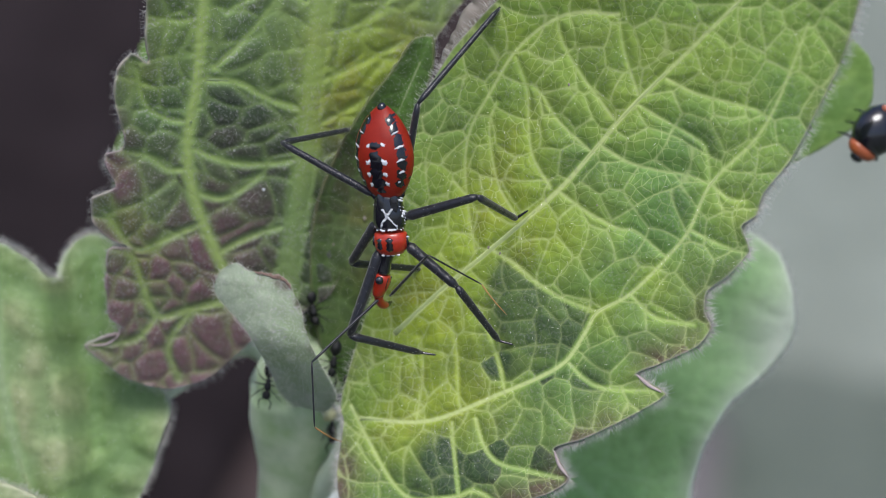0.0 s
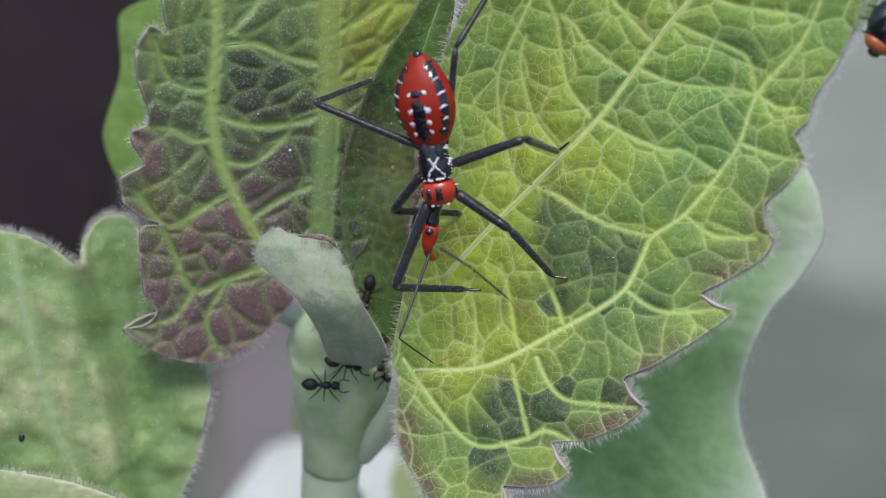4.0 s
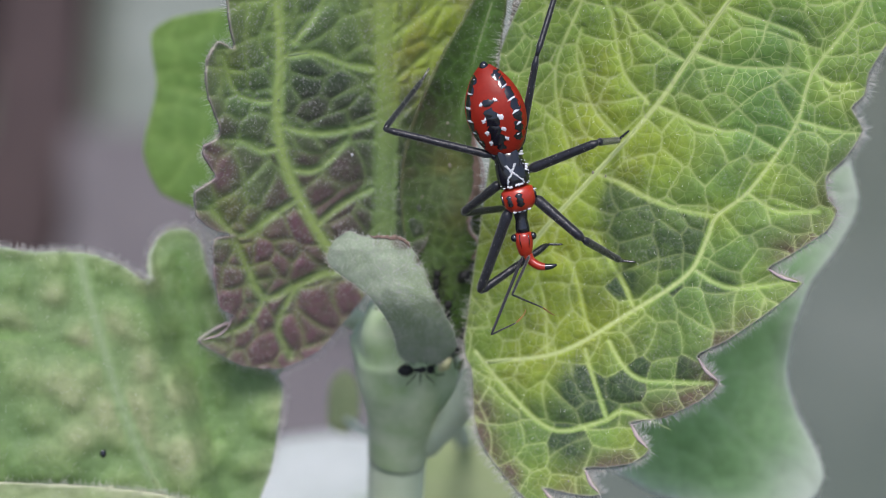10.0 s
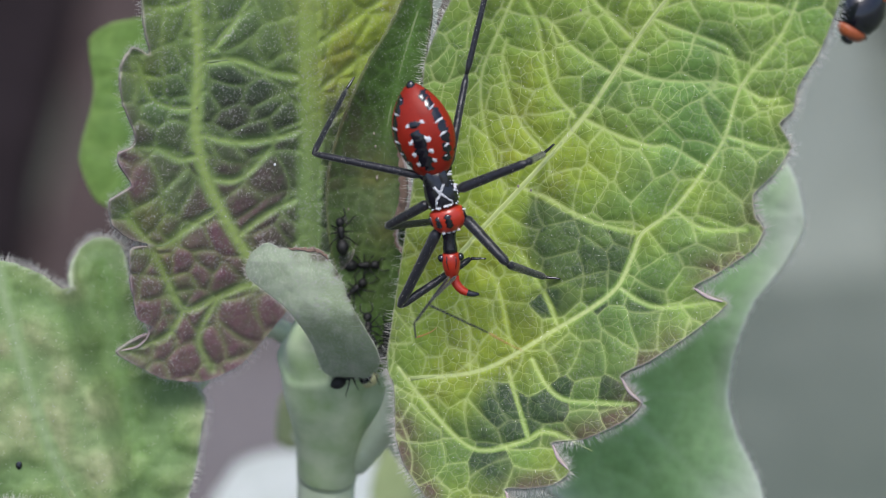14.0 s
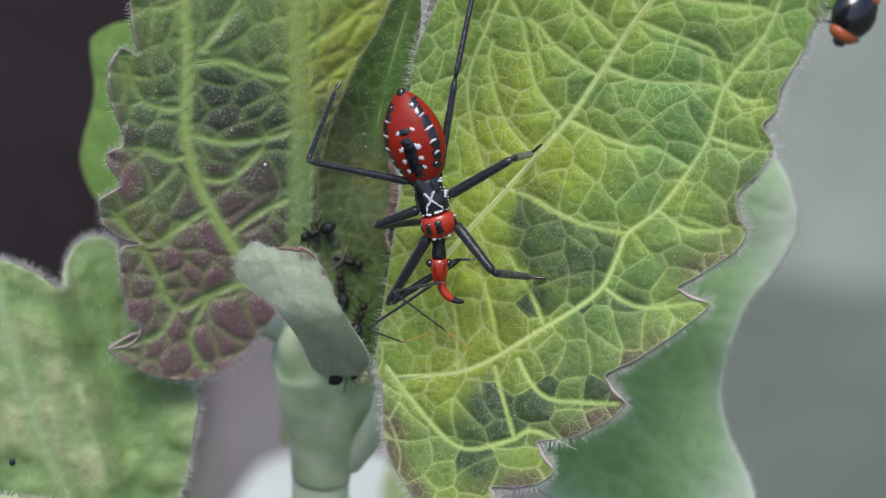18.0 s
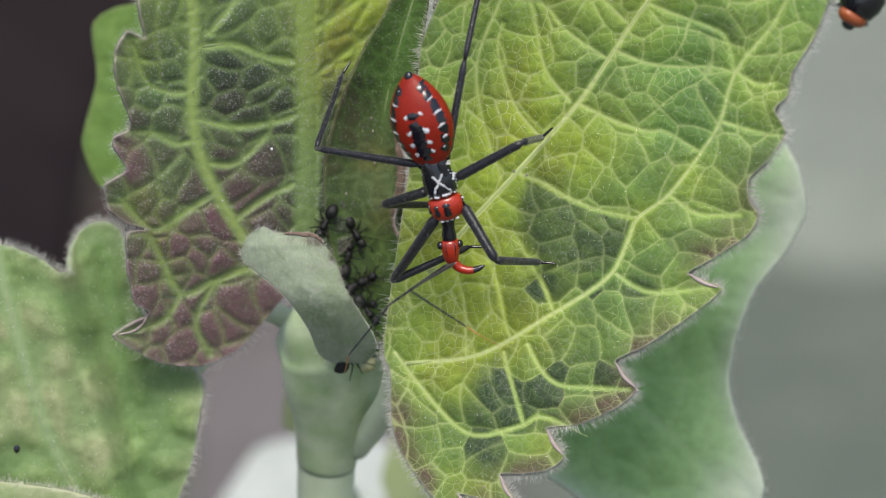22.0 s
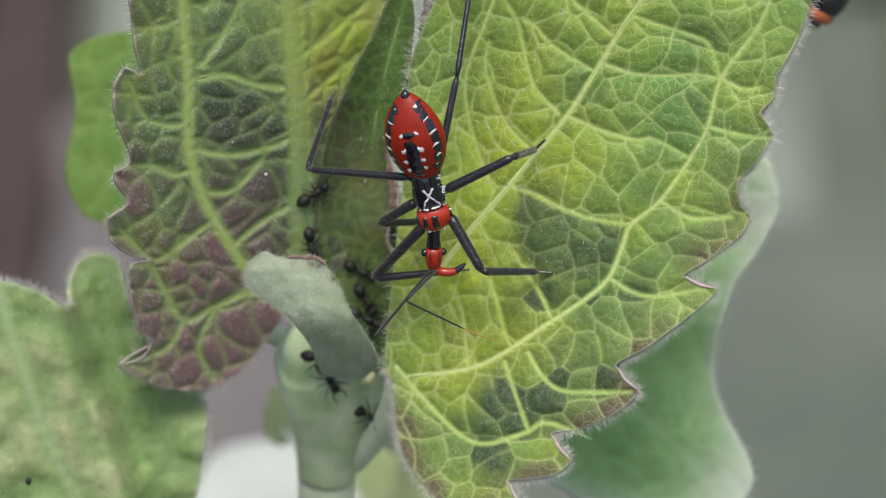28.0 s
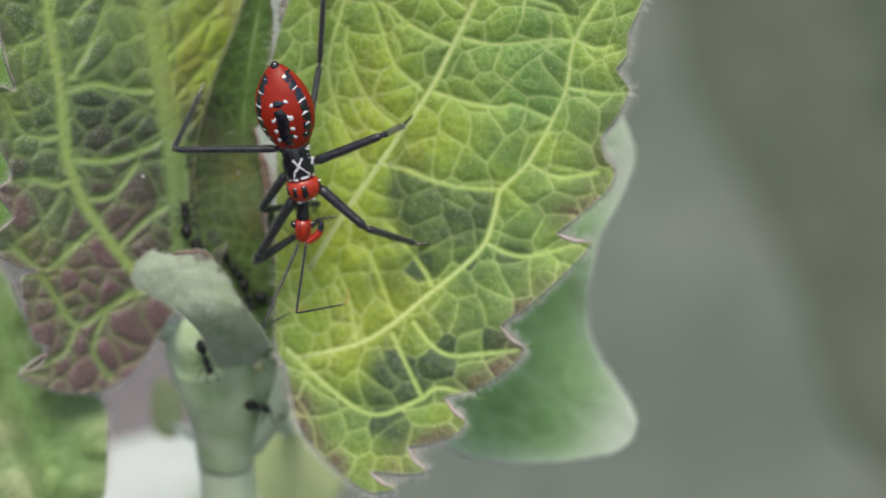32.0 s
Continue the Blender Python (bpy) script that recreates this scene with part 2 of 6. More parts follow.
M_DEEP_RED = plain_material("deep_red_cuticle", (0.33, 0.019, 0.006), (0.25, 0.013, 0.005), 1100, 0.5, 0.35, 0.00012, coat=0.05, spec=0.3)
M_BLACK = plain_material("black_cuticle", (0.006, 0.006, 0.010), (0.013, 0.013, 0.022), 1600, 0.2, 0.4, 0.00008, coat=0.8)
M_LEG = plain_material("hairy_black_cuticle", (0.005, 0.005, 0.009), (0.014, 0.014, 0.022), 2600, 0.36, 0.8, 0.0001, sheen=0.2, spec=0.5)
M_WHITE = plain_material("white_wax", (0.80, 0.80, 0.83), (0.65, 0.65, 0.70), 2500, 0.8, 0.4)
M_ASH = plain_material("ash_grey_hair", (0.012, 0.012, 0.017), (0.085, 0.085, 0.10), 2600, 0.8, 0.6, 0.00008, sheen=0.3)
M_AMBER = plain_material("amber_cuticle", (0.36, 0.17, 0.05), (0.45, 0.22, 0.07), 1500, 0.4)
M_ANT = plain_material("glossy_black_ant", (0.004, 0.004, 0.005), (0.008, 0.008, 0.008), 1800, 0.6, 0.15, 0.00004, coat=0.0)
M_ORANGE = plain_material("orange_wing_case", (0.50, 0.13, 0.05), (0.42, 0.10, 0.04), 900, 0.3, coat=0.4)
M_DRY = plain_material("withered_brown_tissue", (0.30, 0.27, 0.23), (0.20, 0.16, 0.13), 700, 0.85, 0.7, 0.0003)


# ---------------------------------------------------------------- builders
def thing(name, label, category, m=FRONT, group="", kind=""):
    return_ob = new(name)
    return_ob.empty_display_size = 0.002
    return_ob.matrix_world = m
    return tagged(return_ob, label, category, group, kind)


def part(name, data, material, parent, label="", kind="", at=None):
    """Links a mesh, or a bmesh, as one object under a thing or a part. at: its pose in the parent's space."""
    if isinstance(data, bmesh.types.BMesh):
        me = bpy.data.meshes.new(name)
        data.to_mesh(me)
        data.free()
        data = me
    if not data.materials:
        data.materials.append(material)
    for p in data.polygons:
        p.use_smooth = True
    ob = new(name, data)
    ob.parent = parent
    if at is not None:
        ob.matrix_basis = at
    return tagged(ob, label=label, kind=kind)


def mesh_from(name, verts, faces):
    me = bpy.data.meshes.new(name)
    me.from_pydata([tuple(v) for v in verts], [], [tuple(f) for f in faces])
    me.update()
    return me


def spline(points, steps=6):
    """A smooth curve through the points."""
    p = np.array(points, float)
    p = np.vstack([2 * p[0] - p[1], p, 2 * p[-1] - p[-2]])
    out = []
    for i in range(1, len(p) - 2):
        for u in np.linspace(0, 1, steps, endpoint=False):
            a, b, c, d = p[i - 1], p[i], p[i + 1], p[i + 2]
            out.append(0.5 * (2 * b + (c - a) * u + (2 * a - 5 * b + 4 * c - d) * u * u + (3 * b - a - 3 * c + d) * u ** 3))
    out.append(p[-2])
    return np.array(out)


def tube(name, points, radii, sides=8, flat=1.0):
    """A closed tube along points in millimetres, radii one for each point."""
    pts = np.array(points, float)
    n = len(pts)
    tangent = np.gradient(pts, axis=0)
    tangent /= np.linalg.norm(tangent, axis=1)[:, None] + 1e-12
    up = np.array([0.0, 0.0, 1.0])
    if abs(tangent[:, 2]).mean() > 0.8:
        up = np.array([1.0, 0.0, 0.0])
    verts, faces = [], []
    for i in range(n):
        side = np.cross(up, tangent[i])
        side /= np.linalg.norm(side) + 1e-12
        top = np.cross(tangent[i], side)
        for k in range(sides):
            a = 2 * math.pi * k / sides
            verts.append((pts[i] + radii[i] * (math.cos(a) * side + flat * math.sin(a) * top)) * MM)
    for i in range(n - 1):
        for k in range(sides):
            a, b = i * sides + k, i * sides + (k + 1) % sides
            faces.append((a, b, b + sides, a + sides))
    faces.append(tuple(range(sides))[::-1])
    faces.append(tuple(range((n - 1) * sides, n * sides)))
    return mesh_from(name, verts, faces)


def lathe(name, profile, sides=20, flat=1.0, bend=0.0):
    """A body turned about its own y axis: rows of (y, radius, z offset) in millimetres; flat squeezes its height."""
    verts, faces = [], []
    for y, r, dz in profile:
        for k in range(sides):
            a = 2 * math.pi * k / sides
            verts.append((r * math.cos(a) * MM, y * MM, (flat * r * math.sin(a) + dz) * MM))
    n = len(profile)
    for i in range(n - 1):
        for k in range(sides):
            a, b = i * sides + k, i * sides + (k + 1) % sides
            faces.append((b, a, a + sides, b + sides))
    faces.append(tuple(range(sides)))
    faces.append(tuple(range((n - 1) * sides, n * sides))[::-1])
    return mesh_from(name, verts, faces)


def ball(name, rx, ry, rz, u=14, v=9, rough=0.0):
    bm = bmesh.new()
    bmesh.ops.create_uvsphere(bm, u_segments=u, v_segments=v, radius=1.0)
    for w in bm.verts:
        k = 1 + rough * noise.noise(w.co * 2.3)
        w.co = Vector((w.co.x * rx, w.co.y * ry, w.co.z * rz)) * MM * k
    me = bpy.data.meshes.new(name)
    bm.to_mesh(me)
    bm.free()
    return me


def to_segments(pts, a, b):
    """For each 2D point the distance to the nearest of the segments a-b, and the nearest place."""
    best = np.full(len(pts), 1e9)
    place = np.zeros_like(pts)
    for p, q in zip(a, b):
        d = q - p
        u = np.clip(((pts - p) @ d) / (d @ d + 1e-12), 0, 1)
        near = p + u[:, None] * d
        dist = np.hypot(*(pts - near).T)
        hit = dist < best
        best[hit], place[hit] = dist[hit], near[hit]
    return best, place


def along(pts, line, reach=3.2):
    """For the points near a smooth line: their indices, the distance to it and how far along it they lie (0 to 1)."""
    lo, hi = line.min(0) - reach, line.max(0) + reach
    pick = np.nonzero((pts[:, 0] > lo[0]) & (pts[:, 0] < hi[0]) & (pts[:, 1] > lo[1]) & (pts[:, 1] < hi[1]))[0]
    near = pts[pick]
    best, share = np.full(len(pick), 9.0), np.zeros(len(pick))
    n = len(line) - 1
    for k in range(n):
        p, d = line[k], line[k + 1] - line[k]
        u = np.clip(((near - p) @ d) / (d @ d + 1e-12), 0, 1)
        dist = np.hypot(*(near - p - u[:, None] * d).T)
        hit = dist < best
        best[hit], share[hit] = dist[hit], (k + u[hit]) / n
    return pick, best, share


def inside(pts, poly):
    x, y = pts.T
    odd = np.zeros(len(pts), bool)
    for (x0, y0), (x1, y1) in zip(poly, np.roll(poly, -1, 0)):
        cross = (y0 > y) != (y1 > y)
        odd ^= cross & (x < (x1 - x0) * (y - y0) / (y1 - y0 + 1e-12) + x0)
    return odd


def quadric(c):
    """A bent sheet: height in millimetres over x, y in centimetres."""
    return lambda x, y: c[0] + c[1] * x / 10 + c[2] * y / 10 + c[3] * x * x / 100 + c[4] * x * y / 100 + c[5] * y * y / 100


def soft(x, lo, hi):
    u = np.clip((x - lo) / (hi - lo), 0, 1)
    return u * u * (3 - 2 * u)


class Leaf:
    """A leaf blade over an outline: quilted between its veins, thick, toothed as the outline is."""

    def __init__(self, outline, height, veins, step, cell, bulge, seed, deep=0.3, flush=0.0, rim=0.5, curl=0.0, round_off=4, vein_strength=0.75, shades=(), blushes=(), ripes=(), pucker=0.16, fade=0.5, thread=0.034, net=0.3, cell_share=0.5, cell_fade=0.5, vein_soft=0.075, rounded=False, panels=(), slim=0.3, uneven=0.12):
        rng = np.random.default_rng(seed)
        self.height, self.rng, self.step = height, rng, step
        ring = []
        o = np.array(outline, float)
        m = len(o)
        for i in range(m):                                   # gently bowed edges between the given corners
            a, b, c, d = o[i - 1], o[i], o[(i + 1) % m], o[(i + 2) % m]
            for u in np.linspace(0, 1, round_off, endpoint=False):
                cat = 0.5 * (2 * b + (c - a) * u + (2 * a - 5 * b + 4 * c - d) * u * u + (3 * b - a - 3 * c + d) * u ** 3)
                ring.append(0.55 * cat + 0.45 * (b + (c - b) * u))
        self.ring = np.array(ring)
        lo, hi = self.ring.min(0) - step, self.ring.max(0) + step
        nx, ny = (np.ceil((hi - lo) / step)).astype(int) + 1
        gx, gy = np.meshgrid(lo[0] + step * np.arange(nx), lo[1] + step * np.arange(ny), indexing="ij")
        pts = np.stack([gx.ravel(), gy.ravel()], 1)
        inn = inside(pts, self.ring)
        grid = inn.reshape(nx, ny)
        quad = grid[:-1, :-1] | grid[1:, :-1] | grid[:-1, 1:] | grid[1:, 1:]
        idx = np.arange(nx * ny).reshape(nx, ny)
        i, j = np.nonzero(quad)
        faces = np.stack([idx[i, j], idx[i + 1, j], idx[i + 1, j + 1], idx[i, j + 1]], 1)
        used = np.unique(faces)
        remap = np.full(nx * ny, -1)
        remap[used] = np.arange(len(used))
        pts, inn, faces = pts[used].copy(), inn[used], remap[faces]
        ra, rb = self.ring, np.roll(self.ring, -1, 0)
        rim_d, near = to_segments(pts, ra, rb)
        pts[~inn] = near[~inn]
        rim_d[~inn] = 0
        # veins
        main = np.full(len(pts), 9.0)
        ridge, broad, lines = np.zeros(len(pts)), np.zeros(len(pts)), np.zeros(len(pts))
        for line, width in veins:
            pick, d, u = along(pts, spline(line, 5))
            main[pick] = np.minimum(main[pick], d - 0.25 * width)
            if width > 0.9:                                  # a broad vein is a soft swelling of the blade itself
                ridge[pick] = np.maximum(ridge[pick], 0.2 * width * np.exp(-(d / (0.5 * width)) ** 2))
                # the broadest one fades towards its lower end, shadow painted into its colour
                broad[pick] = np.maximum(broad[pick], (0.85 if width < 1.2 else 0.62) * (1.0 if width < 1.2 else 1 - 0.78 * u) * np.exp(-(d / (0.42 * width)) ** 2))
            else:                                            # a thin one tapers and fades towards its tip
                half = slim * width * (1.15 - 0.6 * u)
                glow = vein_strength * min(1.0, 0.38 + 1.3 * width) * (1 - 0.45 * u)
                lines[pick] = np.maximum(lines[pick], glow * (0.82 * np.exp(-(np.clip(d - half, 0, None) / vein_soft) ** 2) + 0.18 * np.exp(-(d / (4 * vein_soft)) ** 2)))
        # cells between the veins
        warp = 0.35 * cell * np.stack([np.sin(pts[:, 1] * 2.1 / cell + seed) + np.sin(pts[:, 0] * 1.3 / cell), np.sin(pts[:, 0] * 1.9 / cell + 2 * seed) + np.sin(pts[:, 1] * 1.1 / cell)], 1) * 0.5
        cells, tone = self.pillows(pts + 0.45 * warp, cell, rng) if rounded else self.cells(pts + warp, cell, rng)
        small, tone2 = self.cells(pts - 0.5 * warp, cell * 0.36, rng)
        far_in = np.clip(main, 0, None)
        edge = np.minimum(far_in * 1.2, cells)
        swell = bulge * (cell_share * soft(edge + 0.05 * cell, 0.0, 0.3 * cell) + (1 - cell_share) * soft(far_in + 0.08 * cell, 0.0, 0.75 * cell)) + pucker * bulge * (1 - np.exp(-small / (0.1 * cell)))
        if rounded:                                          # pillows that sink softly at raised veins
            pillow = np.clip(cells / (0.25 * cell), 0, 1)
            swell = bulge * pillow * soft(far_in, 0.0, 0.45 * cell) + 0.3 * vein_soft * lines + pucker * bulge * soft(small, 0.0, 0.12 * cell)
        z = height(pts[:, 0], pts[:, 1]) + swell + ridge - curl * np.exp(-rim_d / 0.9)
        self.pts, self.z, self.main, self.rim_d = pts, z, main, rim_d
        self.faces = faces
        threads = net * np.exp(-(cells / (thread * cell)) ** 2)
        inner = (0.1 + 0.9 * soft(far_in, 0.05, fade)) * (1 - cell_fade + cell_fade * soft(cells, 0.02, 0.22 * cell))    # paler beside the veins
        def field(spots, start):
            out = np.full(len(pts), float(start))
            for x, y, r, k in spots:
                out += k * np.exp(-((pts[:, 0] - x) ** 2 + (pts[:, 1] - y) ** 2) / r ** 2)
            return np.clip(out, 0, 1.2)
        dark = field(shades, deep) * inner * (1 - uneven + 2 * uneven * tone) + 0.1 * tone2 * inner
        sunk = np.zeros(len(pts))
        for poly, k in panels:                               # whole fields between veins that have turned dark
            poly = np.array(poly, float)
            off, _ = to_segments(pts, poly, np.roll(poly, -1, 0))
            sunk = np.maximum(sunk, k * soft(np.where(inside(pts, poly), off, -off), -0.6, 0.7))
        dark = np.maximum(dark, sunk * (0.1 + 0.9 * soft(far_in, 0.02, 0.3)) * (0.72 + 0.16 * tone + 0.16 * tone2))
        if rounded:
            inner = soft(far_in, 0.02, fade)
            # creases between the pillows are darkened: their shade is put into the colour
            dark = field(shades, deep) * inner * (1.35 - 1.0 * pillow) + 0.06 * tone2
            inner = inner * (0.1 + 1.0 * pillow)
        vein = np.maximum(np.maximum(lines * (1 - 0.25 * np.clip(dark, 0, 1)), threads * (1 - 0.7 * np.clip(dark, 0, 1))), broad)
        blush = field(blushes, flush) * (0.25 + 0.75 * inner) * (0.5 + 0.6 * tone) + 0.6 * (0.3 + 0.7 * tone) * soft(1.6 - rim_d, 0.0, 1.5) * rim
        self.values_ripe = field(ripes, 0.0)
        self.values = {"vein": vein, "deep": np.clip(dark, 0, 1), "flush": np.clip(blush, 0, 0.9), "rim": rim * soft(0.15 - rim_d, 0.0, 0.15), "ripe": self.values_ripe, "crest": (inner if rounded else 0.55 + 0 * dark)}

    @staticmethod
    def cells(pts, size, rng):
        """Distance to the border of irregular cells, and a tone for each cell."""
        lo, hi = pts.min(0) - size, pts.max(0) + size
        n = np.ceil((hi - lo) / size).astype(int) + 1
        seeds = (np.stack(np.meshgrid(np.arange(n[0]), np.arange(n[1]), indexing="ij"), -1) + rng.uniform(0.1, 0.9, (*n, 2))) * size + lo
        tones = rng.random(n)
        home = np.clip(((pts - lo) / size).astype(int), 0, n - 1)
        f1 = np.full(len(pts), 1e9)
        f2 = np.full(len(pts), 1e9)
        tone = np.zeros(len(pts))
        for dx in (-1, 0, 1):
            for dy in (-1, 0, 1):
                i, j = np.clip(home[:, 0] + dx, 0, n[0] - 1), np.clip(home[:, 1] + dy, 0, n[1] - 1)
                d = np.hypot(*(pts - seeds[i, j]).T)
                new_first = d < f1
                f2 = np.where(new_first, f1, np.where((d < f2) & (d > f1 + 1e-9), d, f2))
                tone = np.where(new_first, tones[i, j], tone)
                f1 = np.where(new_first, d, f1)
        return 0.5 * (f2 - f1), tone

    @staticmethod
    def pillows(pts, size, rng):
        """Like cells, but soft round swellings that run into one another."""
        lo, hi = pts.min(0) - size, pts.max(0) + size
        n = np.ceil((hi - lo) / size).astype(int) + 1
        seeds = (np.stack(np.meshgrid(np.arange(n[0]), np.arange(n[1]), indexing="ij"), -1) + rng.uniform(0.15, 0.85, (*n, 2))) * size + lo
        tones, reach = rng.random(n), size * rng.uniform(0.36, 0.58, n)
        home = np.clip(((pts - lo) / size).astype(int), 0, n - 1)
        total, tone = np.full(len(pts), 1e-6), np.full(len(pts), 5e-7)
        for dx in (-1, 0, 1):
            for dy in (-1, 0, 1):
                i, j = np.clip(home[:, 0] + dx, 0, n[0] - 1), np.clip(home[:, 1] + dy, 0, n[1] - 1)
                w = np.exp(-((pts - seeds[i, j]) ** 2).sum(1) / reach[i, j] ** 2)
                total += w
                tone += w * tones[i, j]
        return 0.34 * size * np.clip(total - 0.28, 0, 1.1), tone / total

    def blade(self, name, material, parent, label="", thick=0.22, shift=(0, 0, 0)):
        verts = (np.column_stack([self.pts, self.z]) - np.array(shift)) * MM
        me = bpy.data.meshes.new(name)
        me.from_pydata(verts.tolist(), [], self.faces.tolist())
        me.update()
        for key, value in self.values.items():
            me.attributes.new(key, "FLOAT", "POINT").data.foreach_set("value", value.astype(np.float32))
        ob = part(name, me, material, parent, label)
        mod = ob.modifiers.new("thickness", "SOLIDIFY")
        mod.thickness, mod.offset = thick * MM, -1.0
        return ob

    def lift(self, line, above=0.0):
        """A line in x, y laid on the blade."""
        s = spline(line, 6)
        z = np.array([self.z[np.argmin(np.hypot(*(self.pts - p).T))] for p in s])
        k = np.ones(5) / 5
        z = np.convolve(np.pad(z, 2, mode="edge"), k, "valid")
        return np.column_stack([s, z + above])

    def rib(self, name, line, width, material, parent, above=0.0, flat=0.7, tip=0.35):
        s = self.lift(line, above)
        u = np.linspace(0, 1, len(s))
        return part(name, tube(name, s, 0.5 * width * (1 - (1 - tip) * u), 8, flat), material, parent)

    def hairs(self, name, parent, count, length, rim_share=0.6, material=None, thin=0.013, lean=0.7):
        """Fine tapered hairs, along the rim and scattered over the blade."""
        rng = self.rng
        n_rim = int(count * rim_share)
        k = rng.integers(0, len(self.ring), n_rim)
        f = rng.random(n_rim)[:, None]
        a, b = self.ring[k], self.ring[(k + 1) % len(self.ring)]
        root = a + f * (b - a)
        out = np.column_stack([(b - a)[:, 1], -(b - a)[:, 0]])
        out /= np.linalg.norm(out, axis=1)[:, None] + 1e-9
        if not inside((self.ring[:1] - 0.05 * np.column_stack([(self.ring[1] - self.ring[0])[1:], -(self.ring[1] - self.ring[0])[:1]])), self.ring)[0]:
            out = -out
        rz = self.height(root[:, 0], root[:, 1])
        roots = np.column_stack([root, rz])
        ways = np.column_stack([out, rng.normal(0.15, 0.45, n_rim)]) + rng.normal(0, 0.28, (n_rim, 3))
        pick = rng.integers(0, len(self.pts), count - n_rim)
        stray = rng.uniform(-0.5, 0.5, (count - n_rim, 2)) * self.step
        roots = np.vstack([roots, np.column_stack([self.pts[pick] + stray, self.z[pick]])])
        ways = np.vstack([ways, np.column_stack([rng.normal(0, lean, (count - n_rim, 2)), np.abs(rng.normal(0.5, 0.3, count - n_rim))])])
        ways /= np.linalg.norm(ways, axis=1)[:, None]
        size = length * rng.uniform(0.45, 1.25, count)
        size[n_rim:] *= 0.3
        side = np.cross(ways, rng.normal(0, 1, (count, 3)))
        side /= np.linalg.norm(side, axis=1)[:, None] + 1e-9
        other = np.cross(ways, side)
        droop = np.column_stack([np.zeros((count, 2)), -0.18 * size])
        verts = np.stack([roots + thin * side, roots - 0.5 * thin * side + 0.87 * thin * other, roots - 0.5 * thin * side - 0.87 * thin * other,
                          roots + 0.55 * size[:, None] * ways + 0.5 * thin * side, roots + 0.55 * size[:, None] * ways - 0.5 * thin * side, roots + size[:, None] * ways + droop], 1).reshape(-1, 3) * MM
        base = 6 * np.arange(count)[:, None]
        tri = np.array([[0, 1, 4], [0, 4, 3], [1, 2, 4], [2, 0, 3], [2, 3, 4], [3, 4, 5]])
        faces = (base[:, :, None] + tri[None]).reshape(-1, 3)
        me = bpy.data.meshes.new(name)
        me.from_pydata(verts.tolist(), [], faces.tolist())
        me.update()
        ob = part(name, me, material or M_HAIR, parent, "fine silvery hairs", "stuff")
        me.polygons.foreach_set("use_smooth", [False] * len(me.polygons))
        return ob


# ---------------------------------------------------------------- the ground
def ground():
    mat, nt, bsdf = nodes_of("mossy_grey_ground")
    big = textured(nt, "ShaderNodeTexNoise", 6.0, detail=3.0)
    small = textured(nt, "ShaderNodeTexNoise", 60.0, detail=6.0)
    c = mixed(nt, ranged(nt, big.outputs["Fac"], 0.36, 0.64), (0.115, 0.135, 0.11), (0.165, 0.182, 0.155))
    c = mixed(nt, ranged(nt, small.outputs["Fac"], 0.4, 0.7, 0.0, 0.5), c, (0.085, 0.105, 0.085))
    nt.links.new(c, bsdf.inputs["Base Color"])
    bsdf.inputs["Roughness"].default_value = 0.95
    bsdf.inputs["Specular IOR Level"].default_value = 0.1
    bumped(nt, bsdf, small.outputs["Fac"], 0.8, 0.01)
    xs = np.concatenate([-np.geomspace(400, 3, 12), np.linspace(-2, 2, 41), np.geomspace(3, 400, 12)])
    ys = np.concatenate([-np.geomspace(400, 3, 12), np.linspace(-2, 3, 51), np.geomspace(4, 400, 12)])
    verts = [(x, y, 0.006 * noise.noise(Vector((x * 2, y * 2, 0))) * (abs(x) < 3 and abs(y) < 4)) for x in xs for y in ys]
    ny = len(ys)
    faces = [(i * ny + j, (i + 1) * ny + j, (i + 1) * ny + j + 1, i * ny + j + 1) for i in range(len(xs) - 1) for j in range(ny - 1)]
    ob = part("ground", mesh_from("ground", verts, faces), mat, None)
    tagged(ob, "mossy grey-green bare ground", "ground", kind="structure")


ground()


# ---------------------------------------------------------------- the plant
R_BEND = [-3.90, 3.49, 0.99, -0.01, -0.43, 0.81]
L_BEND = [-14.59, -5.34, 2.20, -0.08, -1.41, -0.25]
R_OUT = [(25.2, 14.2), (23.8, 11.9), (23.5, 10.3), (22.6, 9.4), (23.4, 7.8), (22.2, 5.9), (20.9, 4.6), (21, 3.1), (21.6, 2.2), (20.9, 0.8), (18.4, -0.9), (16.8, -1.9), (19.2, -2.9), (16.6, -5.1), (13.8, -7), (12.7, -7.5), (11.8, -8.1), (13.3, -9.9), (12, -11.2), (9.3, -12.5), (7, -12.8), (8.3, -14.7), (7.1, -15.7), (5.2, -16), (3.7, -16.1), (4.8, -17.9), (3.2, -18), (0.7, -17.5), (2.5, -19), (0.4, -19), (-1.5, -17.3), (-3.4, -14.7), (-4.1, -12.5), (-4.2, -9), (-4.7, -6.7), (-2.3, 8.9), (-1.9, 14.1), (0.2, 18.7), (3.8, 23.3), (7.6, 26.4), (13.3, 28.9), (19.7, 31.4), (25.7, 32.5), (27.6, 29.8), (28.3, 26.6), (28.2, 24.4), (27.7, 21.3), (26.1, 16.5)]
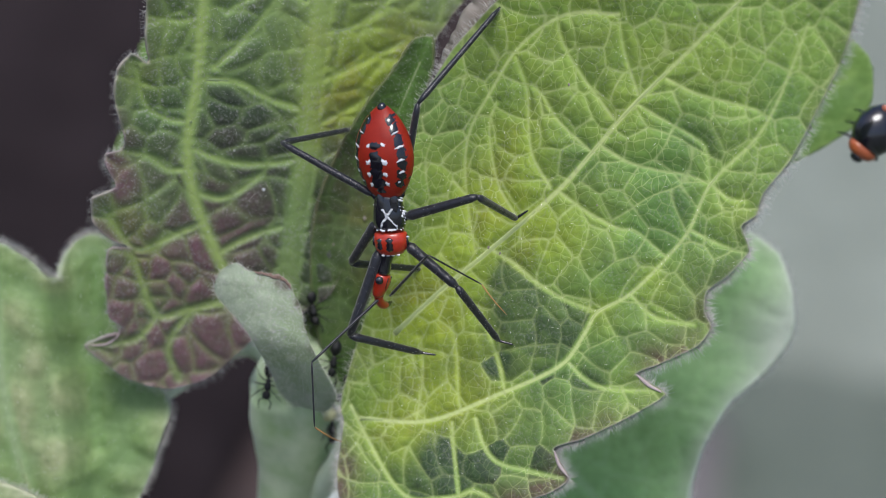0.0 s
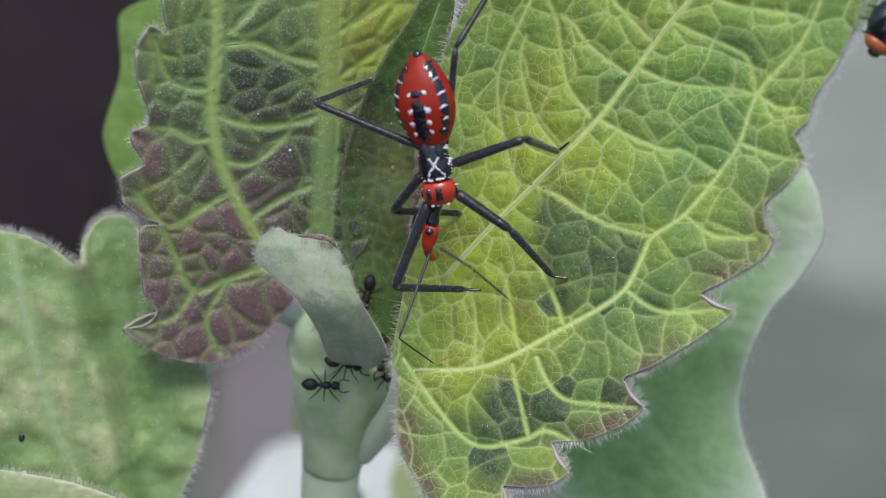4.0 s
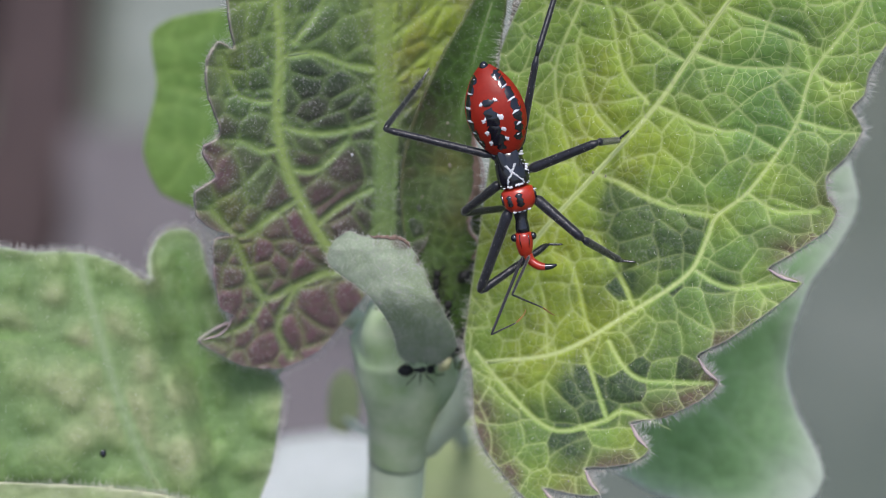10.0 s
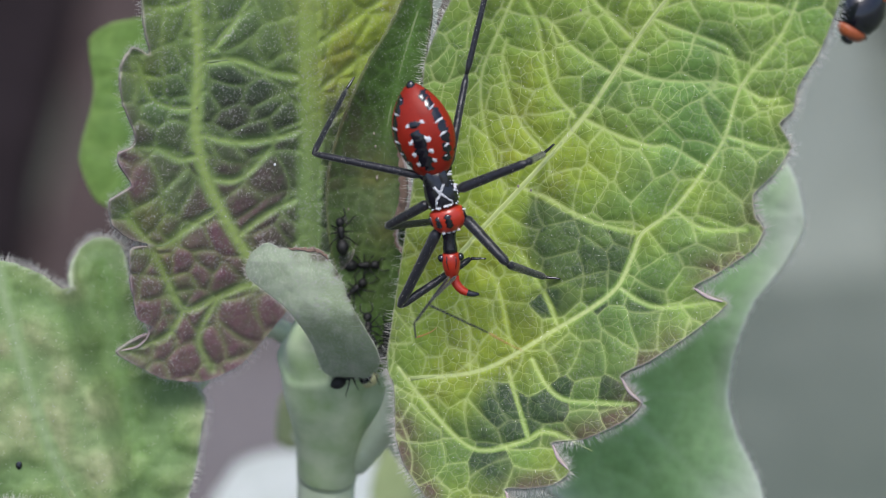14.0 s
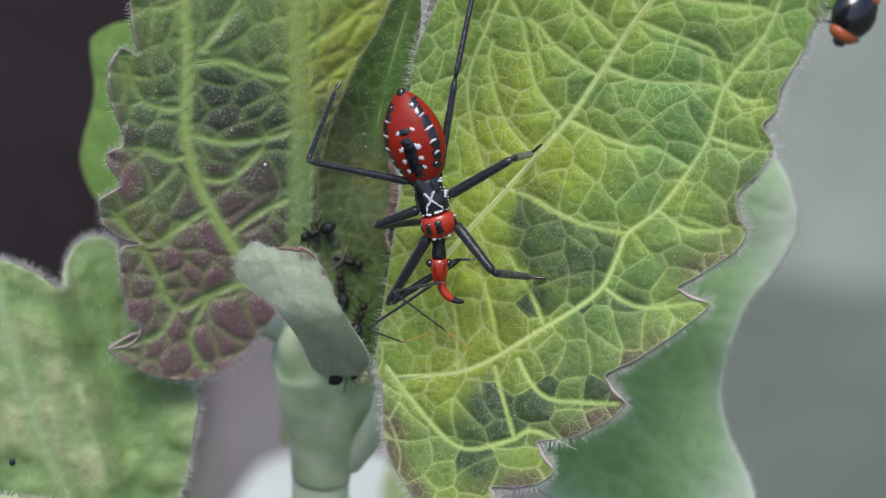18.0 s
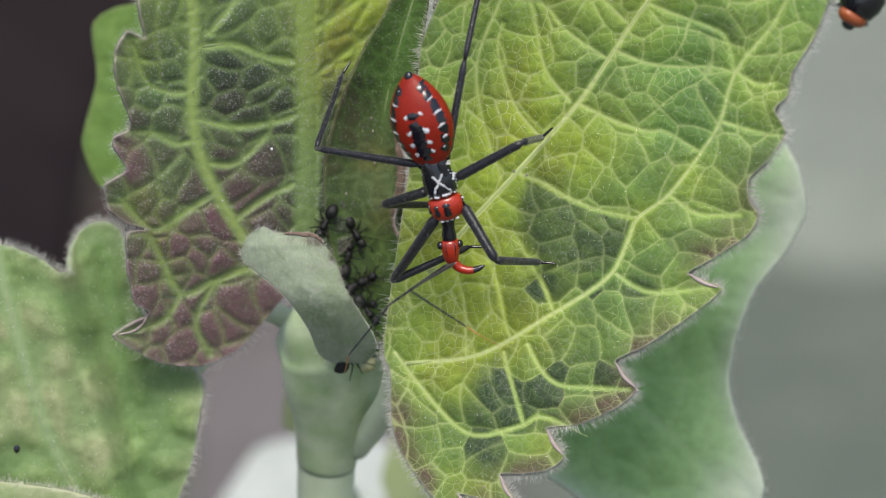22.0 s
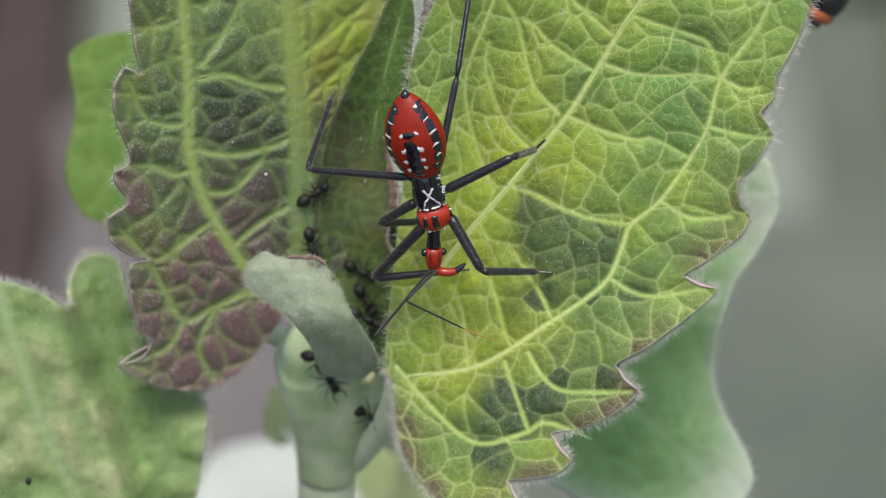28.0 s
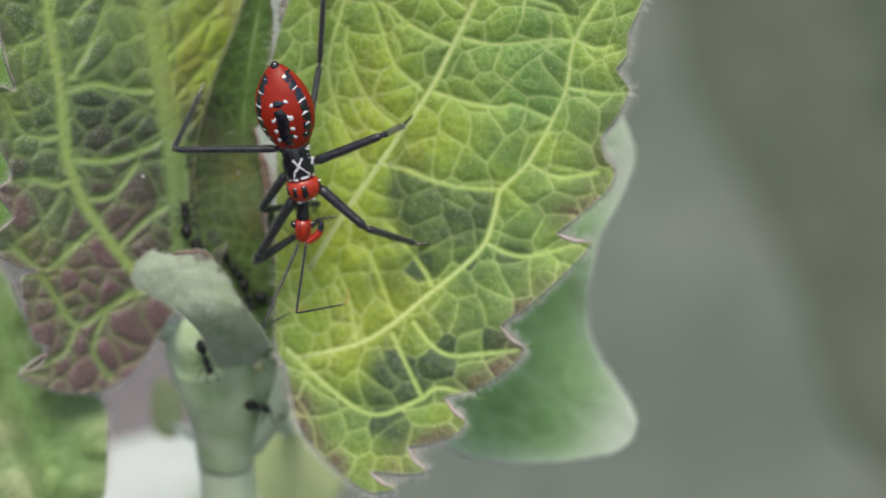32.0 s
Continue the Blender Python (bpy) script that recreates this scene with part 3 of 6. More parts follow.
L_OUT = [(-21.2, 19.8), (-21.1, 16.3), (-20.8, 14.3), (-21.9, 14.7), (-22.7, 13.4), (-22.8, 11.3), (-22, 8.8), (-22.2, 8), (-23.2, 7.4), (-23, 6.5), (-22.4, 5.2), (-23.9, 4.2), (-23.8, 2.5), (-22.6, 1.5), (-21.2, 1.1), (-22.7, 0.8), (-22.8, -1.6), (-22.5, -4.1), (-21.5, -4.9), (-24.1, -6.5), (-22.8, -7.5), (-21, -8.5), (-18.2, -8.8), (-15.5, -7.6), (-13.6, -5.5), (-12, -3.6), (-9.9, -2), (-7.4, 0.1), (-6, 5.4), (-4.4, 12), (-2.3, 20.3), (-0.2, 25), (-1.9, 29.2), (-6.8, 32.4), (-11.8, 32.2), (-17, 28.1), (-20.2, 23.9)]
R_VEINS = [
    ([(-1.4, -1.9), (1.6, 1.7), (4.9, 5.2), (9.2, 10), (11.7, 13.6), (13.9, 16.8), (17.2, 20.8), (20.2, 24.5), (23.9, 29), (25.6, 31.9)], 0.6),
    ([(-3, -8.4), (2.2, -7.7), (7, -5), (10.1, -3.1), (11.7, -1.7), (12.7, 0.4), (13.4, 2), (15.5, 3.6), (17.7, 6.5), (19, 8.7), (20, 12), (22.4, 15.1), (23.5, 17.3), (24.4, 20.5), (25.1, 23.6)], 0.42),
    ([(9.2, 10), (11.6, 8.8), (14, 8), (15.2, 8), (17.7, 6.5)], 0.26),
    ([(11.7, 13.6), (13.9, 12.7), (16.2, 12.4), (18.2, 12.4), (20, 12)], 0.26),
    ([(13.9, 16.8), (16.3, 15.8), (18.6, 14.9), (19.4, 14.1), (20, 12)], 0.18),
    ([(15.9, 18.7), (18, 18), (20.4, 17.7), (22.5, 17.4), (23.4, 16.8)], 0.22),
    ([(4.9, 5.2), (6.7, 4.5), (8.6, 3.4), (10.9, 2.5), (13.4, 2)], 0.3),
    ([(8.6, 10.2), (7.1, 12), (6.5, 13.9), (6, 16.6), (4.9, 18.8)], 0.22),
    ([(11.1, 13.1), (8.6, 14.8), (7.2, 16.4), (6.5, 16.9)], 0.2),
    ([(12.5, 15.5), (9.4, 18.6), (7.9, 20.7), (7.5, 22.2)], 0.2),
    ([(14, 17.4), (12.6, 20.2), (11.9, 22.6)], 0.2),
    ([(11.9, 22.6), (8.1, 22.1), (5.1, 19.6), (3.4, 16.3), (2.1, 12.9), (2.4, 9.3), (3.7, 5)], 0.3),
    ([(6.5, 7.7), (4.7, 10), (3.6, 13.5), (3.9, 15.5)], 0.2),
    ([(-3.9, -7.6), (-1.9, -10.1), (0.4, -12.6), (2.3, -13.4), (5.1, -12.7), (6.8, -12), (9.9, -13.3)], 0.28),
    ([(5.7, -6.9), (6.6, -8.6), (7.9, -9.7), (10.3, -9.9), (12.8, -10)], 0.22),
    ([(4, -7.5), (4.6, -9.8), (5.4, -12.4)], 0.2),
    ([(11.9, -1.9), (13.2, -2.8), (14.8, -3.2), (18.4, -2.8)], 0.22),
    ([(7.6, -4.9), (7, -3.2), (6.1, -1.5), (4.9, 0.7)], 0.17),
    ([(4.6, -6.7), (4.1, -5.4), (3.6, -2.9), (2.8, -0.4)], 0.17),
    ([(1.3, -7.7), (1.2, -4.3), (0.6, -1.8)], 0.15),
    ([(19, 8.7), (21.1, 8), (23.4, 7.6)], 0.2),
    ([(15.5, 3.6), (17.5, 2.3), (20.4, 2.2)], 0.2),
    ([(20, 12), (21.4, 11.2), (22.6, 11.2)], 0.2),
]
L_VEINS = [
    ([(-8.8, 31), (-9.7, 26), (-10.2, 21), (-10.2, 15), (-10.2, 8.8), (-10.4, 3.4), (-10.6, -1.4)], 2.4),
    ([(-16.7, 24.3), (-17.7, 19.4), (-17.7, 13.8), (-18, 10.2), (-17.8, 7.4), (-17, 4.7), (-15.5, 1.7), (-14.2, -0.2), (-11.5, -2.2)], 0.95),
    ([(-17.7, 13.9), (-15.1, 14.2), (-13.2, 13.5), (-11, 13.2)], 0.42),
    ([(-17.8, 10.8), (-19.7, 10.8), (-21, 11.6), (-21.7, 13.9)], 0.32),
    ([(-17.8, 18.2), (-19, 17.7), (-21, 17.5)], 0.3),
    ([(-17.7, 7.6), (-19.1, 7.2), (-20.5, 7.9), (-22.3, 7.9)], 0.3),
    ([(-11.5, -1.6), (-14.7, -1.7), (-17, -2.6), (-19.3, -3.4), (-20.6, -0.8), (-21.3, 0.9)], 0.5),
    ([(-19.3, -3.4), (-20.7, -5.4), (-23.7, -6.3)], 0.3),
    ([(-17.9, 9), (-15.4, 8.5), (-13.2, 8.7), (-10.2, 9.6)], 0.35),
    ([(-17.3, 5.9), (-15.2, 5.9), (-13.1, 7.9)], 0.3),
    ([(-16.6, 3.8), (-18.8, 2.4), (-21, 1.1), (-23, 3.3)], 0.35),
    ([(-15.5, 1.7), (-13.5, 3.3), (-11.3, 4.5)], 0.3),
    ([(-10.2, 18.6), (-7.6, 20), (-5, 23.5)], 0.3),
    ([(-10.2, 15), (-7.9, 16.7), (-4.5, 19.4)], 0.3),
    ([(-10.1, 11.7), (-8.3, 13.3), (-5.5, 15.5)], 0.3),
    ([(-17, -2.6), (-18.4, -5.5), (-17.5, -7.9)], 0.3),
    ([(-16.7, 14.9), (-14.7, 17.7), (-12.8, 21.2)], 0.3),
    ([(-11.2, 20.8), (-13.6, 21.1), (-16.3, 18.9)], 0.3),
]


plant = thing("plant", "hairy young plant with toothed green leaves round its stem", "plant", pose(0, 0, 0))
top = new("shoot")
top.parent, top.matrix_basis = plant, FRONT
tagged(top, "leafy shoot tip")


def channel(x, y):
    """The pale hollow down which the ants walk."""
    bottom = np.interp(y, (-9, 0, 6, 12, 19), (-12.4, -10.6, -8.2, -4.6, -1.5))
    middle = np.interp(y, (-8, -4, 3, 9, 12, 19), (-5.2, -6.0, -6.4, -5.8, -4.6, -2.0))
    return bottom + 0.14 * (x - middle) ** 2


def build_leaves():
    right = Leaf(R_OUT, quadric(R_BEND), R_VEINS, 0.085, 2.3, 0.4, 11, deep=0.2, flush=0.0, rim=0.5, curl=-0.04, vein_strength=0.95, pucker=0.08, fade=0.26, uneven=0.55, thread=0.03, net=0.5, cell_share=0.35, cell_fade=0.22, vein_soft=0.055, slim=0.2,
                 panels=(([(5.6, 5.0), (8.6, 3.6), (11.2, 2.6), (13.3, 2.0), (13.2, 0.9), (12.5, -1.3), (11.2, -2.2), (8.7, -2.2), (6.6, -1.3), (5.3, 0.2), (4.9, 2.6)], 0.95), ([(14.4, 1.5), (16.1, 1.4), (18.1, 2.0), (20.4, 3.0), (21.3, 2.0), (19.1, 0.0), (17.5, -1.3), (16.4, -1.7), (15.3, -0.3)], 0.7), ([(13.8, 7.1), (15.5, 7.9), (17.4, 6.9), (17.1, 6.1), (15.1, 5.2), (13.9, 6.1)], 0.45), ([(4.6, 0.0), (5.8, -0.4), (7.8, -1.1), (10.2, -2.0), (9.3, -2.7), (6.3, -2.5), (4.6, -1.3)], 0.6), ([(10.7, -4.5), (13.2, -3.0), (14.7, -4.1), (14.3, -5.6), (12.2, -5.9)], 0.6), ([(7.5, -7.1), (9.6, -6.0), (10.9, -7.4), (10.2, -8.5), (7.8, -8.6)], 0.55), ([(2.5, -1.5), (4.4, -2.6), (4.0, -4.6), (2.0, -4.6)], 0.5)),
                 ripes=((0.5, 0.5, 5.5, 0.9), (5.0, -5.5, 3.5, 0.7), (0.0, -9.0, 4.0, 0.7), (9.5, 6.8, 3.2, 0.6), (4.0, 8.0, 4.0, 0.6), (22.0, 10.0, 1.6, 0.3), (13.5, 2.0, 1.6, 0.5), (17.0, 4.5, 1.8, 0.4), (2.0, -17.0, 2.2, 0.6), (7.0, -14.0, 1.6, 0.4), (6.0, 13.0, 3.5, 0.45), (4.0, 20.0, 4.0, 0.4), (12.0, 22.0, 4.0, 0.3), (12.5, 16.0, 3.0, 0.3), (18.0, 20.0, 3.5, 0.25), (9.0, 27.0, 3.0, 0.3)),
                 shades=((8.0, -7.0, 8.0, 0.24), (3.0, -13.0, 4.0, 0.2), (0.0, 0.0, 4.5, -0.4), (4.0, 9.0, 4.0, -0.15), (0.0, -9.0, 4.0, -0.2), (19.5, 4.8, 2.0, 0.2), (21.5, 6.0, 1.8, 0.2), (10.8, -4.4, 1.8, 0.8), (9.3, -8.6, 2.2, 0.45), (11.6, -8.6, 1.6, 0.45), (6.4, -7.4, 1.6, 0.5), (3.5, -10.0, 1.8, 0.5), (4.8, -11.6, 1.8, 0.55), (7.6, -11.6, 1.6, 0.6), (4.0, -3.5, 1.8, 0.5), (6.4, -2.4, 1.6, 0.5), (2.6, -14.0, 1.8, 0.45), (0.2, -12.4, 1.8, 0.45), (14.6, 5.2, 1.8, 0.3), (17.0, 10.0, 2.5, 0.2), (5.0, 16.0, 2.5, 0.2), (10.0, 11.5, 2.0, 0.2), (14.0, -3.2, 1.6, 0.5), (20.0, 14.5, 2.5, 0.2)),
                 blushes=((18.3, -0.9, 1.5, 0.9), (20.6, 2.6, 1.5, 0.3), (20.6, 0.9, 1.2, 0.8), (10.8, -11.8, 1.6, 1.1), (9.0, -12.4, 1.3, 0.9), (12.6, -10.4, 1.1, 0.8), (-3.8, -12.0, 1.4, 1.1), (-3.2, -14.6, 1.5, 1.1), (-1.8, -16.6, 1.2, 0.9), (15.2, -5.6, 1.3, 0.8), (13.4, -7.0, 1.1, 0.8), (1.0, 12.0, 2.5, 0.2), (6.6, -15.6, 1.2, 0.9), (5.0, -16.0, 0.9, 0.7), (2.6, -17.8, 1.1, 0.7)))
    ob = right.blade("leaf", M_RIGHT, plant_leaf, "broad yellow-green toothed leaf with pale veins", 0.045)
    for k, (line, width) in enumerate(R_VEINS):
        if width >= 0.28:
            right.rib("midrib" if k == 0 else "vein", line, (0.66 if k == 0 else 0.6) * width, M_VEIN, ob, -0.05, 0.4, 0.25)
    for a, b in (((16.9, -1.9), (19.0, -2.85)), ((11.9, -8.2), (13.2, -9.8)), ((7.1, -12.9), (8.2, -14.6)), ((3.8, -16.2), (4.7, -17.8)), ((0.8, -17.6), (2.3, -18.9))):
        mid = (0.5 * (a[0] + b[0]) - 0.12, 0.5 * (a[1] + b[1]) - 0.1)
        line = right.lift([a, mid, b], 0.04)
        part("curled_rim", tube("curled_rim", line, 0.13 * np.sin(np.linspace(0.35, 2.9, len(line))), 8, 0.5), M_MAUVE, ob, "pale mauve rolled leaf margin")
    for x, y, r in ((4.7, 5.3, 0.11), (5.6, 5.0, 0.08), (9.0, 17.4, 0.09), (2.6, -17.0, 0.07), (12.2, 9.4, 0.07)):
        part("dark_speck", ball("dark_speck", r, 1.3 * r, 0.7 * r, 8, 6, 0.4), M_DRY, ob, at=Matrix.Translation(Vector(right.lift([(x - 0.1, y), (x, y), (x + 0.1, y)])[6] * MM)))
    right.hairs("hairs", ob, 6200, 0.85, 0.88, thin=0.018)
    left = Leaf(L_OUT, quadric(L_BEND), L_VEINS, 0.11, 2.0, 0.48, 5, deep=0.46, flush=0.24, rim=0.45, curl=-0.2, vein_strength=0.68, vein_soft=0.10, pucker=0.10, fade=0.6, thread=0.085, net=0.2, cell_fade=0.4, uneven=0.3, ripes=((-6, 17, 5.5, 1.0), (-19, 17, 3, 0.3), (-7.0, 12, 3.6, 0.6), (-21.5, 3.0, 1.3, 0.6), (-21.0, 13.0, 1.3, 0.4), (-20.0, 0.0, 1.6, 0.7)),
                # shades: darker by the midrib, paler at the margin, light put into the colour
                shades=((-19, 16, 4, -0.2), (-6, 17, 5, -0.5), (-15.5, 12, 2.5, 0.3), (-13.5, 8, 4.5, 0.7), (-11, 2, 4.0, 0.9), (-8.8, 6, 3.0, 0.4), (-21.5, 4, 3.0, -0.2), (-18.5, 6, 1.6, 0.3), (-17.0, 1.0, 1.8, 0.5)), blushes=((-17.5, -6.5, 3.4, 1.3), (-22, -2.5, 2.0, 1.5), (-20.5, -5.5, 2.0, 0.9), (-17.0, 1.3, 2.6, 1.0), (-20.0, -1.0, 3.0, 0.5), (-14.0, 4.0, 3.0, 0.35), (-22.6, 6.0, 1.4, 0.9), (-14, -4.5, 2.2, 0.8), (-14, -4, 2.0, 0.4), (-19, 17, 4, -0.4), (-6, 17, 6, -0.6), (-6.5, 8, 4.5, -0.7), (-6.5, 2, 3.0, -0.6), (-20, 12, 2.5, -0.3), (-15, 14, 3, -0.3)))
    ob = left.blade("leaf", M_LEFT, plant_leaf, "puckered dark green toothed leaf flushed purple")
    for line, width in L_VEINS:
        if width <= 0.9:
            left.rib("vein", line, 0.6 * width, M_VEIN_L, ob, -0.08, 0.4, 0.2)
    line = left.lift([(-23.9, -6.45), (-22.6, -6.1), (-21.8, -5.2), (-21.9, -4.6)], 0.1)
    part("curled_rim", tube("curled_rim", line - (0, 0, 0.06), 0.1 * np.sin(np.linspace(0.3, 2.9, len(line))), 9, 0.4), M_MAUVE, ob, "pale mauve rolled leaf margin")
    for x, y, r in ((-12.7, 6.9, 0.11), (-14.9, 9.3, 0.06), (-16.2, 3.2, 0.06)):
        part("white_speck", ball("white_speck", r, r, r, 8, 6, 0.4), M_WHITE, ob, at=Matrix.Translation(Vector(left.lift([(x - 0.1, y), (x, y), (x + 0.1, y)])[6] * MM)))
    left.hairs("hairs", ob, 7000, 0.7, 0.36, thin=0.010)
    # the narrow young leaf that stands between them
    young = Leaf([(-1.7, 19.5), (-2.9, 19.2), (-4.3, 16.6), (-5.7, 14.4), (-6.9, 12.0), (-8.1, 9.2), (-8.9, 6.4), (-9.1, 3.4), (-8.8, 0.4), (-7.9, -3.0), (-6.8, -6.4), (-5.4, -8.3), (-4.2, -7.4), (-3.8, -4.0), (-3.8, -0.9), (-3.4, 0.0), (-3.6, 0.7), (-4.0, 1.2), (-4.1, 2.0), (-3.9, 3.1), (-3.5, 4.2), (-3.4, 5.8), (-3.8, 7.6), (-3.9, 9.0), (-2.9, 10.6), (-2.1, 13.2), (-1.7, 15.6), (-1.4, 17.6)],
                 channel, [([(-1.9, 19.2), (-3.4, 14.6), (-4.5, 10.5), (-5.0, 7.0)], 0.3)], 0.12, 1.3, 0.12, 8, deep=0.14, flush=0.06, rim=0.2, curl=-0.2, vein_strength=0.4, net=0.15,
                 shades=((-5.2, 14.0, 1.7, 0.5), (-6.6, 11.0, 1.7, 0.7), (-3.6, 17.0, 1.4, 0.3), (-4.6, -3.5, 1.6, 0.25), (-7.2, 3.0, 2.2, 0.45), (-5.4, -0.5, 2.2, 0.5), (-8.6, 7.0, 1.6, 0.4)), blushes=((-7.4, 9.6, 1.5, 1.0), (-6.6, 7.6, 1.5, 0.7), (-8.6, 5.4, 1.2, 0.8), (-4.4, 9.4, 1.0, 0.5), (-3.9, 5, 0.6, 0.6)), ripes=((-5.6, 6.2, 2.6, 0.9), (-7.0, 2.6, 2.6, 0.5), (-4.4, 2.6, 1.6, 0.7), (-6.5, -1.5, 2.0, 0.4)))
    ob = young.blade("leaf", M_YOUNG, plant_leaf, "narrow folded young leaf, dark green above and pale below", 0.25)
    young.rib("midrib", [(-1.9, 19.2), (-3.4, 14.6), (-4.5, 10.5), (-5.0, 7.0)], 0.25, M_VEIN_L, ob, -0.05, 0.5, 0.2)
    young.hairs("hairs", ob, 3200, 0.45, 0.5, thin=0.009)
    wavy = young.lift([(-3.9, 9.2), (-3.8, 7.6), (-3.5, 5.8), (-3.6, 4.2), (-4.0, 3.1), (-4.2, 2.0), (-4.1, 1.2), (-3.7, 0.7), (-3.5, 0.0), (-3.9, -0.9)], 0.5)
    u = np.linspace(0, 1, len(wavy))
    part("dried_rim", tube("dried_rim", wavy + 0.05 * young.rng.normal(0, 1, wavy.shape), 0.1 + 0.24 * np.exp(-((u - 0.3) / 0.16) ** 2) + 0.04 * young.rng.normal(0, 1, len(wavy)).clip(-1, 1), 9, 0.35), M_RIM, ob, "pinkish brown dried wavy rim")
    pale_edge = wavy + np.column_stack([0.12 + 0.34 * np.exp(-((u - 0.3) / 0.16) ** 2), 0 * u, 0 * u + 0.05])
    part("pale_edge", tube("pale_edge", pale_edge, 0.04 + 0.09 * np.exp(-((u - 0.32) / 0.2) ** 2) + 0.02 * young.rng.normal(0, 1, len(wavy)).clip(-1, 1), 8, 0.6), M_MAUVE, ob, "whitish outer edge of the dried rim")
    for x, y, r in ((-5.56, 8.3, 0.12), (-5.5, 6.1, 0.16), (-5.65, 9.2, 0.1), (-7.6, 3.8, 0.1)):
        part("dark_speck", ball("dark_speck", 0.7 * r, 1.6 * r, 0.5 * r, 8, 6, 0.5), M_DRY, ob, at=Matrix.Translation(Vector(young.lift([(x - 0.1, y), (x, y), (x + 0.1, y)])[6] * MM)))
    # the pale channel down to the stem
    cup = Leaf([(-8.6, 3.0), (-9.6, 0.0), (-9.8, -3.5), (-9.2, -7.0), (-7.6, -9.4), (-5.0, -9.4), (-3.2, -7.0), (-2.6, -1.0), (-3.4, 3.0), (-6.0, 5.0)],
               lambda x, y: channel(x, y) - 1.6, [], 0.25, 1.8, 0.12, 21, deep=0.4, rim=0.2)
    ob = cup.blade("leaf_base", M_CUP, plant_leaf, "smooth pale green leaf base round the stem", 0.5)
    # the felted lobe that curls forward
    lobe = Leaf([(-14.6, -0.5), (-14.1, 0.6), (-13.0, 1.3), (-12.0, 0.9), (-10.6, 0.9), (-9.2, 0.8), (-8.5, 0.0), (-7.7, -1.3), (-7.2, -2.8), (-6.3, -4.5), (-5.5, -6.1), (-5.2, -7.3), (-6.1, -8.4), (-7.4, -8.9), (-8.6, -8.6), (-9.5, -7.9), (-9.9, -6.1), (-10.5, -4.9), (-11.5, -3.5), (-12.4, -2.7), (-13.5, -1.9), (-14.4, -1.2)],
                lambda x, y: 0.6 + 0.22 * np.minimum(y, 0) - 0.26 * np.clip(-2.8 - y, 0, None) ** 2 - 0.09 * (x + 9.8 + 0.32 * y) ** 2, [], 0.12, 1.1, 0.07, 31, rounded=True, deep=0.12, rim=0.0, curl=0.2, net=0.12, shades=((-7.0, -7.4, 2.8, 0.5), (-12.6, -1.0, 1.0, 0.2), (-9.4, -4.8, 2.0, 0.4), (-6.2, -5.0, 1.4, 0.35), (-8.4, -2.6, 1.2, 0.2)), blushes=((-10.6, 0.85, 0.6, 2.0), (-9.7, 0.85, 0.6, 2.5), (-8.9, 0.55, 0.5, 2.0), (-7.9, -0.9, 0.45, 1.2), (-7.3, -2.4, 0.45, 1.2), (-6.6, -4.0, 0.4, 0.9), (-9.2, -1.6, 0.5, 0.25)))
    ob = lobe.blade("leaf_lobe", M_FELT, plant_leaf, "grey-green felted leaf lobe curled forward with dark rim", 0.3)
    brown = lobe.lift([(-11.4, 0.9), (-10.4, 0.88), (-9.3, 0.75), (-8.6, 0.1)], 0.1)
    part("dried_rim", tube("dried_rim", brown + 0.05 * lobe.rng.normal(0, 1, brown.shape), 0.17 * np.sin(np.linspace(0.3, 2.8, len(brown))) * lobe.rng.uniform(0.6, 1.2, len(brown)), 8, 0.45), M_RIM, ob, "brown withered upper rim")
    lobe.hairs("hairs", ob, 9000, 0.5, 0.07, thin=0.008)
    # leaves further back
    def folded(x, y):
        """Two lobes of one leaf, the outer one lying over the inner along a fold."""
        over = x + 27.7 - 0.29 * (-2.3 - y)
        return -10.6 + 0.16 * (-x - 27) * (x < -27) - 0.006 * (y + 8) ** 2 + 2.6 * soft(-over, -0.9, 1.1) - 0.02 * np.clip(over, 0, None) ** 2
    low = Leaf([(-40, 0.4), (-36.5, 0.2), (-34.0, 0.2), (-31.8, -0.1), (-29.8, -0.9), (-28.4, -1.9), (-27.7, -2.3), (-27.9, -0.6), (-27.4, 0.9), (-26.4, 1.7), (-25.2, 1.7), (-24.3, 1.0), (-23.6, -1.5), (-22.0, -5.5), (-19.6, -8.0), (-18.2, -10.4), (-18.5, -12.9), (-19.2, -16.5), (-21.5, -21.5), (-27.0, -26.0), (-38.0, -26.0), (-46.0, -16.0), (-46.0, -5.0)],
               folded, [([(-24, -24), (-29, -14), (-32, -4), (-33, 0)], 1.0), ([(-23, -14), (-24.6, -7), (-25.6, 1)], 0.6), ([(-31, -8), (-37, -6), (-42, -6)], 0.5)], 0.3, 2.8, 0.6, 41, rounded=True, deep=0.25, flush=0.3, rim=0.6, vein_strength=0.25, thread=0.1, net=0.25, blushes=((-31, -6, 2.0, 1.2), (-29, -8.5, 2.0, 1.2), (-27.5, -11.5, 2.0, 1.2), (-33, -11, 3.0, 0.9), (-36, -4, 3.0, 0.5), (-26.2, -15, 2.0, 1.0)))
    ob = low.blade("leaf", M_BACK, plant_leaf, "soft pale green lobed leaf mottled yellow", 0.35)
    low.rib("midrib", [(-24, -24), (-29, -14), (-32, -4), (-33, 0)], 0.55, M_VEIN_L, ob, -0.15)
    part("dark_speck", ball("dark_speck", 0.28, 0.4, 0.2, 8, 6, 0.4), M_BLACK, ob, at=Matrix.Translation(Vector(low.lift([(-31.5, -14.7), (-31.4, -14.7), (-31.3, -14.7)])[6] * MM)))
    low.hairs("hairs", ob, 4200, 0.7, 0.5, thin=0.018)
